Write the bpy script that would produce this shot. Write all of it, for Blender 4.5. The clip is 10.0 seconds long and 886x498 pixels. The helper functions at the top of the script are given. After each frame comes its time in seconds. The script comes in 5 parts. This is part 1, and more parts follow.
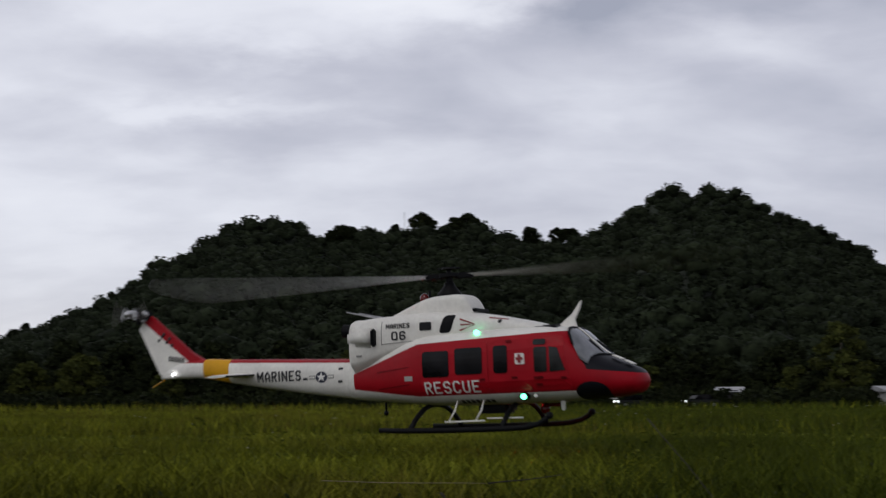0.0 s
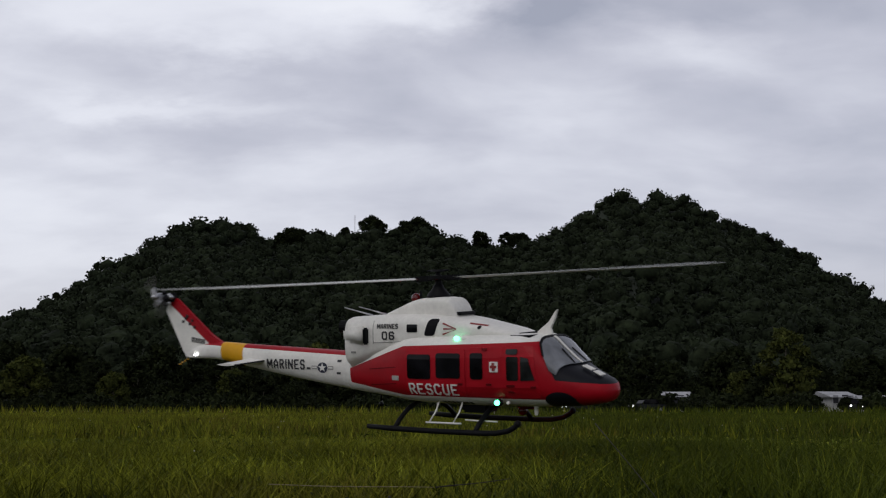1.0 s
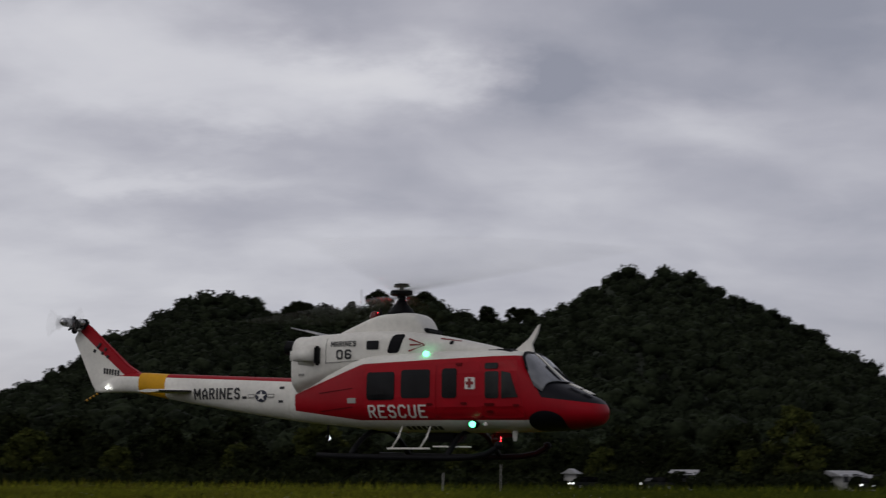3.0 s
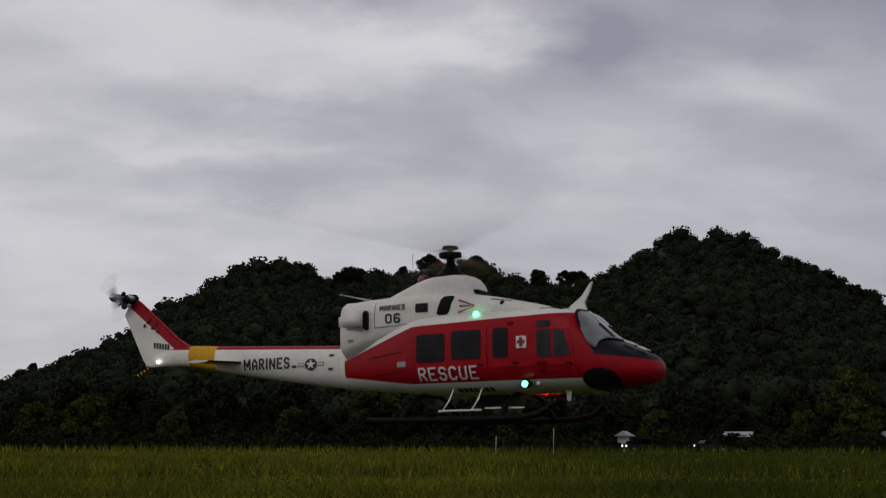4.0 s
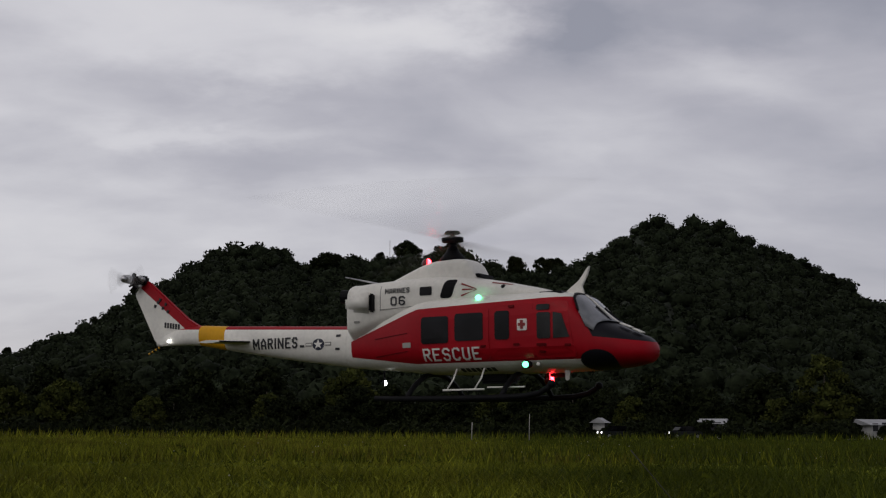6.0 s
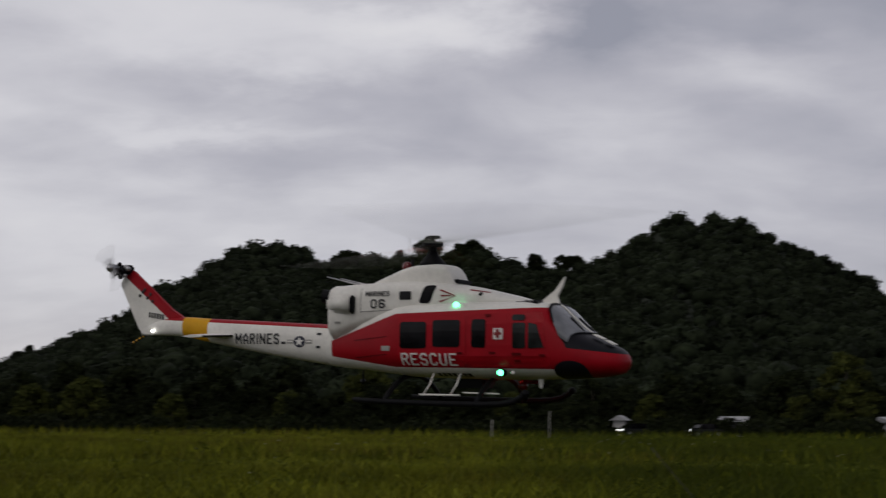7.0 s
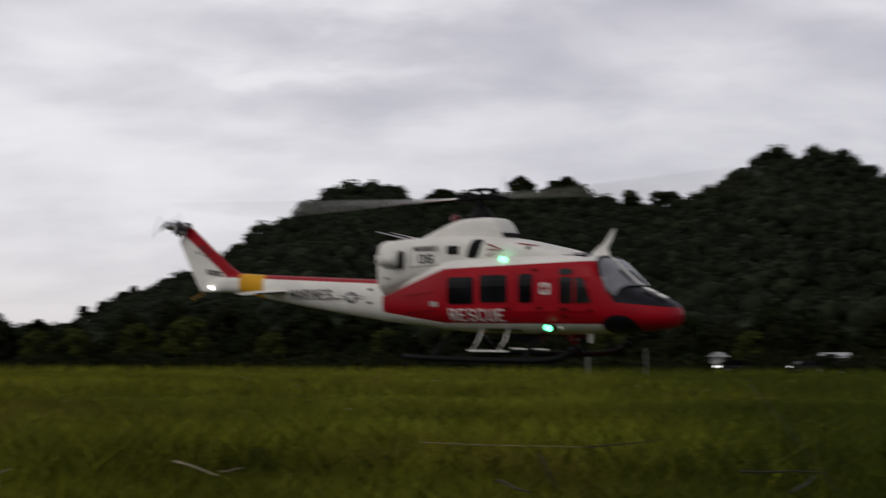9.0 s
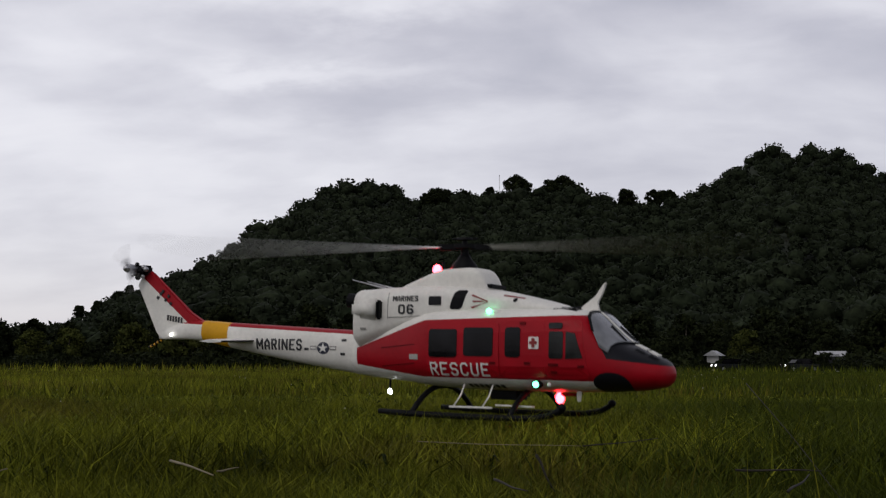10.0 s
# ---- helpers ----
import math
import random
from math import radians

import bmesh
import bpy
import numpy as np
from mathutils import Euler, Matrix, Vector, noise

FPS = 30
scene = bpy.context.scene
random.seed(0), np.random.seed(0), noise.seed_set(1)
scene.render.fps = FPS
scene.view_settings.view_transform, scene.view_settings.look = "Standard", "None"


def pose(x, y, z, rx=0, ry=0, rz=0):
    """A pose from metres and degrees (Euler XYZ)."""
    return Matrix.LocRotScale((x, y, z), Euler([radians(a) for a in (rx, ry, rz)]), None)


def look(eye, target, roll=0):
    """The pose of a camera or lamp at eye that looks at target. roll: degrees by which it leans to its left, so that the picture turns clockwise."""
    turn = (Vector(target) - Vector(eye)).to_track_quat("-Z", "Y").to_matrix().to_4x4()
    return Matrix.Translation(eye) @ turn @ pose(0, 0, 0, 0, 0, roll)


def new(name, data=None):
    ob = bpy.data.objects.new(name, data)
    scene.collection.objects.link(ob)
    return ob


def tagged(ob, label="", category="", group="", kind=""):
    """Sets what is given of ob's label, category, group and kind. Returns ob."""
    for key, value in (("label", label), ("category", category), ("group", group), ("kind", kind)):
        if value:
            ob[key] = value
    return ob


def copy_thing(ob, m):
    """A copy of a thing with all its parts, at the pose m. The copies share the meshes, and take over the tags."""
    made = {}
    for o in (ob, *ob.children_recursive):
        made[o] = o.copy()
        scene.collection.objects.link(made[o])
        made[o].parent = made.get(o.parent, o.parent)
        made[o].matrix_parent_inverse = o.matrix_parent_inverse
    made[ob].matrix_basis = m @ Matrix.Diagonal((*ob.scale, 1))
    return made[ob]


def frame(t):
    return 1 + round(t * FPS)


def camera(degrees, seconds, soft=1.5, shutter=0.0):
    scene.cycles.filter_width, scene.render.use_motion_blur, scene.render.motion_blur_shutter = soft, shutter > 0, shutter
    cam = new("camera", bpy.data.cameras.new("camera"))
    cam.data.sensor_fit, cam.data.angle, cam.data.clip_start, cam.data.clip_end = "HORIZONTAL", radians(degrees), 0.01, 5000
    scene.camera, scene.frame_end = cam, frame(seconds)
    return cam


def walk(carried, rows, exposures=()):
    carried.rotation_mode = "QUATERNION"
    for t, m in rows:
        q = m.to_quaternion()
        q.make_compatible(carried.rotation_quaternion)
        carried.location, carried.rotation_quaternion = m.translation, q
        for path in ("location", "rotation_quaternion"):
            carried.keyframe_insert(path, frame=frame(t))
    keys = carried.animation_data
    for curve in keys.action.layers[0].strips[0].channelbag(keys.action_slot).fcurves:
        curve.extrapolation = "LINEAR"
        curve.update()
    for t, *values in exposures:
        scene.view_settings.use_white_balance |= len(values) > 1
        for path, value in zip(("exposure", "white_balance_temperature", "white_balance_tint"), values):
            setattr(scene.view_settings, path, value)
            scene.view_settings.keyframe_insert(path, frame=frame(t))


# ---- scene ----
EYE = 0.30  # height of the lens over the soil
cam = camera(40, 10.0, soft=1.2, shutter=0.9)
CAMERA_ROWS = [  # seconds, turn to the left, tilt up, lean
    (0.0, -1.11, 7.34, -0.24),
    (0.2, -1.95, 7.29, -0.15),
    (0.5, -3.06, 7.44, -0.13),
    (0.7, -3.49, 7.54, -0.10),
    (1.0, -3.48, 7.51, -0.00),
    (1.5, -3.44, 7.63, -0.02),
    (1.6, -3.54, 7.90, 0.16),
    (1.7, -3.63, 8.10, 0.14),
    (1.8, -4.25, 9.05, 0.45),
    (1.9, -4.35, 10.59, 0.73),
    (2.0, -4.88, 10.93, 0.92),
    (2.2, -5.45, 11.23, 1.06),
    (3.3, -1.95, 10.75, 0.22),
    (3.5, -1.35, 10.29, 0.24),
    (4.0, -0.73, 9.33, 0.12),
    (4.2, -1.60, 9.23, 0.27),
    (4.5, -0.69, 8.47, 0.27),
    (5.0, -1.12, 8.59, 0.25),
    (5.5, -1.59, 8.66, 0.26),
    (5.7, -1.79, 8.71, 0.29),
    (6.8, -1.74, 8.60, 0.45),
    (7.0, -0.88, 8.57, 0.37),
    (7.2, 0.04, 8.17, 0.32),
    (7.5, 0.35, 7.64, 0.21),
    (8.0, 0.54, 7.34, 0.21),
    (8.2, 0.44, 7.20, 0.18),
    (8.5, 0.07, 7.20, 0.22),
    (8.7, -0.47, 6.33, 0.40),
    (8.8, 0.65, 5.76, 0.24),
    (8.9, 2.01, 5.60, 0.24),
    (9.0, 3.58, 5.63, 0.24),
    (9.1, 4.22, 5.70, 0.19),
    (9.2, 4.53, 5.93, -0.00),
    (9.3, 4.66, 5.75, 0.07),
    (9.5, 4.90, 5.77, -0.04),
    (9.8, 4.18, 5.67, 0.07),
    (9.9, 3.52, 5.63, 0.14),
    (10.0, 3.38, 5.59, 0.16),
]
HELI_ROWS = [  # seconds, x, y, height over the eye, roll, pitch, heading
    (0.0, 0.124, 4.639, 0.167, 1.24, -1.58, -26.87),
    (0.5, 0.243, 4.856, 0.219, 4.58, 0.86, -38.04),
    (0.7, 0.262, 4.886, 0.215, 4.60, 2.13, -39.45),
    (1.0, 0.285, 4.863, 0.197, 6.08, 2.09, -35.52),
    (1.5, 0.269, 4.652, 0.272, 1.74, 0.36, -30.16),
    (1.7, 0.260, 4.538, 0.314, 0.82, -0.70, -30.05),
    (2.0, 0.249, 4.450, 0.382, 0.25, -1.51, -32.05),
    (2.2, 0.227, 4.445, 0.400, -0.82, -1.32, -31.48),
    (3.3, 0.057, 4.292, 0.331, 2.33, 1.26, -27.84),
    (3.5, 0.050, 4.278, 0.325, 1.74, 1.29, -29.51),
    (4.0, 0.084, 4.233, 0.345, 0.22, -0.63, -28.74),
    (4.2, 0.093, 4.245, 0.361, 0.90, -0.56, -26.82),
    (4.5, 0.105, 4.220, 0.371, 1.84, 0.15, -26.02),
    (5.0, 0.139, 4.241, 0.372, 0.95, -0.51, -27.71),
    (5.5, 0.175, 4.310, 0.375, 0.02, -0.00, -29.06),
    (5.7, 0.192, 4.348, 0.377, 0.81, -0.83, -29.35),
    (6.8, 0.070, 4.518, 0.382, 2.49, 1.23, -27.93),
    (7.0, 0.031, 4.518, 0.367, 3.07, 1.76, -27.40),
    (7.2, 0.005, 4.526, 0.348, 1.57, 1.79, -26.09),
    (7.5, -0.004, 4.459, 0.320, -0.26, 0.16, -26.24),
    (8.0, 0.024, 4.498, 0.349, 1.32, -2.07, -24.23),
    (8.2, 0.010, 4.516, 0.377, 3.38, -1.43, -23.92),
    (8.5, -0.044, 4.544, 0.388, 4.71, 0.35, -23.56),
    (8.7, -0.087, 4.519, 0.366, 4.01, 1.91, -25.53),
    (9.0, -0.133, 4.441, 0.300, 3.63, 1.35, -28.10),
    (9.2, -0.152, 4.433, 0.273, 0.93, 1.16, -27.90),
    (9.5, -0.179, 4.365, 0.219, 0.93, -0.25, -23.47),
    (9.8, -0.186, 4.288, 0.146, 0.59, 0.15, -23.30),
    (9.9, -0.185, 4.264, 0.119, 0.66, 0.78, -24.26),
    (10.0, -0.180, 4.266, 0.098, 0.16, 1.16, -24.72),
]


walk(cam, [(t, pose(0, 0, EYE, 90 + tilt, 0, turn) @ pose(0, 0, 0, 0, 0, lean)) for t, turn, tilt, lean in CAMERA_ROWS],
     exposures=[(0.0, 0.08, 6500, 10), (1.6, 0.08, 6500, 10), (2.0, -0.12, 6500, 10), (2.3, -0.22, 6500, 10), (3.5, -0.34, 6800, 11), (5.5, -0.26, 6800, 11), (7.0, -0.24, 6800, 11), (7.5, -0.14, 6800, 11), (8.5, -0.1, 6850, 11), (9.0, 0.1, 6900, 11), (10.0, 0.1, 6700, 11)])


# ---- world and light ----
CLOUDS = [(2.4, 18.8, 3.6, 1.2, 0.17), (-3.4, 19.3, 4.2, 1.2, 0.17), (-13.0, 19.3, 7.0, 3.4, 0.15), (-6.0, 17.2, 5.0, 1.2, 0.08), (-3.5, 22.4, 4.0, 1.1, -0.05), (9.2, 18.8, 3.6, 1.5, -0.12), (8.0, 20.4, 2.6, 1.5, -0.05), (14.0, 21.8, 8.0, 2.2, -0.09),
          (21.5, 21.0, 6.5, 3.2, -0.09), (15.5, 16.4, 3.6, 1.1, 0.06), (16.0, 18.2, 4.5, 0.7, -0.03), (16.0, 14.0, 3.5, 0.9, -0.03), (20.5, 12.8, 4.0, 0.7, -0.04),
          (-10.0, 14.0, 7.0, 0.6, 0.08), (-7.5, 15.8, 6.0, 0.9, -0.05), (-7.5, 12.2, 8.0, 0.8, -0.05), (9.5, 14.0, 3.4, 1.2, 0.04), (-0.5, 12.6, 4.5, 0.8, -0.03), (-18.0, 8.0, 9.0, 4.0, 0.05)]


def make_world():
    w = bpy.data.worlds.new("overcast_sky")
    scene.world = w
    w.use_nodes = True
    nt = w.node_tree
    nt.nodes.clear()
    N, L = nt.nodes.new, nt.links.new

    def math_node(op, a, b=None, c=None):
        m = N("ShaderNodeMath")
        m.operation = op
        for k, v in enumerate((a, b, c)):
            if v is None:
                continue
            if isinstance(v, (int, float)):
                m.inputs[k].default_value = v
            else:
                L(v, m.inputs[k])
        return m.outputs[0]

    co = N("ShaderNodeTexCoord")
    sep = N("ShaderNodeSeparateXYZ")
    L(co.outputs["Generated"], sep.inputs[0])
    up = math_node("ADD", math_node("MAXIMUM", sep.outputs[2], 0.0), 0.30)
    px = math_node("DIVIDE", sep.outputs[0], up)
    py = math_node("DIVIDE", sep.outputs[1], up)
    comb = N("ShaderNodeCombineXYZ")
    L(px, comb.inputs[0]), L(py, comb.inputs[1])

    def cloud(scale, stretch, detail, rough, distort, shift):
        mp = N("ShaderNodeMapping")
        mp.inputs["Scale"].default_value = (scale / stretch, scale, 1)
        mp.inputs["Location"].default_value = shift
        mp.inputs["Rotation"].default_value = (0, 0, 0.12)
        L(comb.outputs[0], mp.inputs[0])
        n = N("ShaderNodeTexNoise")
        n.inputs["Scale"].default_value = 1.0
        n.inputs["Detail"].default_value = detail
        n.inputs["Roughness"].default_value = rough
        n.inputs["Distortion"].default_value = distort
        L(mp.outputs[0], n.inputs[0])
        return n.outputs[0]

    big = cloud(1.7, 1.25, 4, 0.5, 0.3, (3.1, 1.2, 0))
    streak = cloud(5.6, 1.5, 5, 0.52, 0.25, (0.4, 7.7, 0))
    mixed = math_node("ADD", math_node("MULTIPLY", big, 0.34), math_node("MULTIPLY", streak, 0.27))
    # the cover is brighter in the west and darker in the east
    east = math_node("MULTIPLY", sep.outputs[0], -0.17)
    mixed = math_node("ADD", math_node("ADD", mixed, 0.20), east)
    # single clouds: azimuth, elevation, half width, half height in degrees, thin (+) or thick (-); their rims are frayed by noise
    turn = math_node("MULTIPLY", math_node("ARCTAN2", sep.outputs[0], sep.outputs[1]), 57.296)
    rise = math_node("MULTIPLY", math_node("ARCSINE", sep.outputs[2], None), 57.296)
    turn = math_node("ADD", turn, math_node("MULTIPLY", math_node("SUBTRACT", cloud(4.2, 1.0, 6, 0.6, 0.0, (9.0, 2.0, 0)), 0.5), 11.0))
    rise = math_node("ADD", rise, math_node("MULTIPLY", math_node("SUBTRACT", cloud(5.0, 1.4, 6, 0.6, 0.0, (1.0, 5.0, 0)), 0.5), 5.0))
    for az, elev, wide, high, amount in CLOUDS:
        p, q = math_node("DIVIDE", math_node("SUBTRACT", turn, az), wide), math_node("DIVIDE", math_node("SUBTRACT", rise, elev), high)
        fall = math_node("EXPONENT", math_node("MULTIPLY", math_node("ADD", math_node("MULTIPLY", p, p), math_node("MULTIPLY", q, q)), -1.0))
        mixed = math_node("MULTIPLY_ADD", fall, amount, mixed)
    ramp = N("ShaderNodeValToRGB")
    el = ramp.color_ramp.elements
    el[0].position, el[0].color = 0.33, (0.34, 0.355, 0.43, 1)
    el[1].position, el[1].color = 0.80, (0.93, 0.94, 0.98, 1)
    el.new(0.62).color = (0.76, 0.77, 0.835, 1)
    mid = el.new(0.47)
    mid.color = (0.52, 0.525, 0.60, 1)
    L(mixed, ramp.inputs[0])
    # low haze over the horizon evens the clouds out
    haze = math_node("POWER", math_node("SUBTRACT", 1.0, math_node("MAXIMUM", sep.outputs[2], 0.0)), 11.0)
    hz = N("ShaderNodeMixRGB")
    hz.inputs[2].default_value = (0.55, 0.53, 0.58, 1)
    L(math_node("MULTIPLY", haze, 0.85), hz.inputs[0]), L(ramp.outputs[0], hz.inputs[1])
    # the unseen sky overhead is dimmed to put less light on the field
    over = N("ShaderNodeMapRange")
    over.interpolation_type = "SMOOTHSTEP"
    over.inputs["From Min"].default_value, over.inputs["From Max"].default_value = 0.38, 0.80
    over.inputs["To Min"].default_value, over.inputs["To Max"].default_value = 0.92, 0.42
    L(sep.outputs[2], over.inputs[0])
    sky = N("ShaderNodeTexSky")
    sky.sky_type = "NISHITA"
    sky.sun_disc = False
    sky.sun_elevation, sky.sun_rotation = radians(52), radians(200)
    bg1, bg2, add, out = N("ShaderNodeBackground"), N("ShaderNodeBackground"), N("ShaderNodeAddShader"), N("ShaderNodeOutputWorld")
    L(hz.outputs[0], bg1.inputs[0])
    L(over.outputs[0], bg1.inputs[1])
    L(sky.outputs[0], bg2.inputs[0])
    bg2.inputs[1].default_value = 0.012
    L(bg1.outputs[0], add.inputs[0]), L(bg2.outputs[0], add.inputs[1]), L(add.outputs[0], out.inputs[0])


make_world()
sun_data = bpy.data.lights.new("sun", "SUN")
sun_data.energy, sun_data.angle, sun_data.color = 0.5, radians(25), (1.0, 0.96, 0.9)
sun = new("sun", sun_data)
sun.matrix_world = look((-20, -40, 60), (0, 4, 0))


# ---- materials ----
def material(name, color, rough=0.6, metal=0.0, vary=0.0, scale=20.0, bump=0.0, bump_scale=60.0, island=None, spec=0.5, glow=None, coat=0.0, patches=None):
    """A surface with a colour, variation at two scales, fine relief; island: second colour, mixed by random piece."""
    m = bpy.data.materials.new(name)
    m.use_nodes = True
    nt = m.node_tree
    N, L = nt.nodes.new, nt.links.new
    b = nt.nodes["Principled BSDF"]
    b.inputs["Roughness"].default_value = rough
    b.inputs["Metallic"].default_value = metal
    b.inputs["Specular IOR Level"].default_value = spec
    b.inputs["Coat Weight"].default_value = coat
    b.inputs["Coat Roughness"].default_value = 0.2
    b.inputs["Base Color"].default_value = (*color, 1)
    co = N("ShaderNodeTexCoord")
    src = None
    if island:
        geo, mx = N("ShaderNodeNewGeometry"), N("ShaderNodeMixRGB")
        mx.inputs[1].default_value, mx.inputs[2].default_value = (*color, 1), (*island, 1)
        L(geo.outputs["Random Per Island"], mx.inputs[0])
        src = mx.outputs[0]
    if patches:
        n, n2, sm, mr, mx = N("ShaderNodeTexNoise"), N("ShaderNodeTexNoise"), N("ShaderNodeMath"), N("ShaderNodeMapRange"), N("ShaderNodeMixRGB")
        n.inputs["Scale"].default_value, n.inputs["Detail"].default_value = patches[1], 3
        n2.inputs["Scale"].default_value, n2.inputs["Detail"].default_value = patches[1] * 6, 3
        L(co.outputs["Object"], n.inputs[0]), L(co.outputs["Object"], n2.inputs[0])
        sm.operation = "MULTIPLY_ADD"
        sm.inputs[1].default_value = 0.35
        L(n2.outputs[0], sm.inputs[0]), L(n.outputs[0], sm.inputs[2])
        mr.inputs["From Min"].default_value, mr.inputs["From Max"].default_value = 0.68, 0.86
        mr.inputs["To Max"].default_value = 0.75
        mx.inputs[2].default_value = (*patches[0], 1)
        L(sm.outputs[0], mr.inputs[0]), L(mr.outputs[0], mx.inputs[0]), L(src, mx.inputs[1])
        src = mx.outputs[0]
    if vary:
        for sc, amt in ((scale, vary), (scale * 0.13, vary)):
            n, hsv, mr = N("ShaderNodeTexNoise"), N("ShaderNodeHueSaturation"), N("ShaderNodeMapRange")
            n.inputs["Scale"].default_value, n.inputs["Detail"].default_value = sc, 5
            L(co.outputs["Object"], n.inputs[0])
            mr.inputs["From Min"].default_value, mr.inputs["From Max"].default_value = 0.3, 0.7
            mr.inputs["To Min"].default_value, mr.inputs["To Max"].default_value = 1 - amt, 1 + amt
            L(n.outputs[0], mr.inputs[0]), L(mr.outputs[0], hsv.inputs["Value"])
            if src:
                L(src, hsv.inputs["Color"])
            else:
                hsv.inputs["Color"].default_value = (*color, 1)
            src = hsv.outputs[0]
    if src:
        L(src, b.inputs["Base Color"])
    if bump:
        n, bp = N("ShaderNodeTexNoise"), N("ShaderNodeBump")
        n.inputs["Scale"].default_value, n.inputs["Detail"].default_value = bump_scale, 6
        bp.inputs["Strength"].default_value = bump
        bp.inputs["Distance"].default_value = 0.3 / bump_scale
        L(co.outputs["Object"], n.inputs[0]), L(n.outputs[0], bp.inputs["Height"]), L(bp.outputs[0], b.inputs["Normal"])
    if glow:
        b.inputs["Emission Color"].default_value = (*glow[0], 1)
        b.inputs["Emission Strength"].default_value = glow[1]
    return m


WHITE, RED, BLACK, YELLOW = (0.74, 0.72, 0.67), (0.31, 0.003, 0.010), (0.008, 0.008, 0.011), (0.60, 0.30, 0.01)


def paint_scheme(name, zones, base=WHITE, rough=0.45):
    """Painted skin: zones are (colour, [lines]); a line (a, b, c) asks for a*x + b*z > c, a line with five numbers for the inside of an ellipse."""
    m = bpy.data.materials.new(name)
    m.use_nodes = True
    nt = m.node_tree
    N, L = nt.nodes.new, nt.links.new
    b = nt.nodes["Principled BSDF"]
    b.inputs["Roughness"].default_value = rough
    b.inputs["Coat Weight"].default_value = 0.02
    b.inputs["Specular IOR Level"].default_value = 0.16
    b.inputs["Coat Roughness"].default_value = 0.25
    co, sep = N("ShaderNodeTexCoord"), N("ShaderNodeSeparateXYZ")
    L(co.outputs["Object"], sep.inputs[0])

    def mt(op, a, c):
        k = N("ShaderNodeMath")
        k.operation = op
        for q, v in enumerate((a, c)):
            if isinstance(v, (int, float)):
                k.inputs[q].default_value = v
            else:
                L(v, k.inputs[q])
        return k.outputs[0]

    X, Z = sep.outputs[0], sep.outputs[2]
    first = N("ShaderNodeRGB")
    first.outputs[0].default_value = (*base, 1)
    col = first.outputs[0]
    for color, lines in zones:
        mask = None
        for ln in lines:
            if len(ln) == 3:
                t = mt("GREATER_THAN", mt("ADD", mt("MULTIPLY", X, ln[0]), mt("MULTIPLY", Z, ln[1])), ln[2])
            else:
                cx, cz, rx, rz, _ = ln
                ex, ez = mt("DIVIDE", mt("SUBTRACT", X, cx), rx), mt("DIVIDE", mt("SUBTRACT", Z, cz), rz)
                t = mt("LESS_THAN", mt("ADD", mt("MULTIPLY", ex, ex), mt("MULTIPLY", ez, ez)), 1.0)
            mask = t if mask is None else mt("MULTIPLY", mask, t)
        mx = N("ShaderNodeMixRGB")
        L(mask, mx.inputs[0])
        L(col, mx.inputs[1])
        mx.inputs[2].default_value = (*color, 1)
        col = mx.outputs[0]
    # grime and faint fading
    for sc, amt in ((9.0, 0.10), (70.0, 0.06)):
        n, mr, hsv = N("ShaderNodeTexNoise"), N("ShaderNodeMapRange"), N("ShaderNodeHueSaturation")
        n.inputs["Scale"].default_value, n.inputs["Detail"].default_value = sc, 6
        L(co.outputs["Object"], n.inputs[0])
        mr.inputs["From Min"].default_value, mr.inputs["From Max"].default_value = 0.35, 0.65
        mr.inputs["To Min"].default_value, mr.inputs["To Max"].default_value = 1 - amt, 1 + amt * 0.4
        L(n.outputs[0], mr.inputs[0]), L(mr.outputs[0], hsv.inputs["Value"]), L(col, hsv.inputs["Color"])
        col = hsv.outputs[0]
    L(col, b.inputs["Base Color"])
    return m


M_SKIN = paint_scheme("fuselage_paint", [
    (RED, [(1, 0, -0.385), (0.305, -1, -0.0834), (0.034, -1, 0.034 * -0.062 - 0.064), (0, 1, -0.128), (0.115, 1, 0.115 * -0.385 - 0.092)]),
    (RED, [(1, 0, 0.600)]),
    (BLACK, [(1, 0, 0.50), (0.117, 1, 0.117 * 0.567 - 0.053), (1, 0.508, 0.560)]),
    (BLACK, [(0.598, -0.138, 0.057, 0.040, 0)]),
])
M_BOOM = paint_scheme("tail_boom_paint", [
    (RED, [(0.044, 1, -0.004), (-1, 0, 0.36)]),
    (YELLOW, [(1, 0, -1.136), (-1, 0, 1.002)]),
])
M_FIN = paint_scheme("tail_fin_paint", [(RED, [(0.60, 0.80, 0.60 * -1.165 + 0.80 * 0.062 - 0.040)])])
M_WHITE = paint_scheme("white_paint", [])
M_RED = material("red_paint", RED, 0.45, vary=0.1, scale=12, spec=0.16)
M_DKRED = material("dark_red_fittings", (0.10, 0.002, 0.004), 0.6, vary=0.2, scale=40, spec=0.1)
# opaque pane; mottled grey stands in for reflections and the view through it
M_CREW = material("crew_door_glass", (0.010, 0.011, 0.011), 0.12, spec=0.20, vary=0.75, scale=16)
M_BLACK = material("black_plastic", (0.005, 0.005, 0.006), 0.55, vary=0.2, scale=40, spec=0.1)
# uneven tone in the tinted glass colour stands in for grey reflections
M_GLASS = material("dark_tinted_glass", (0.004, 0.004, 0.005), 0.10, spec=0.13, vary=0.7, scale=11)
# windscreen grey is raised in the colour to stand in for reflections
M_SHIELD = material("grey_windscreen", (0.13, 0.135, 0.145), 0.18, spec=0.6, vary=0.5, scale=9)
M_METAL = material("worn_steel", (0.42, 0.42, 0.43), 0.4, metal=0.9, vary=0.2, scale=60)
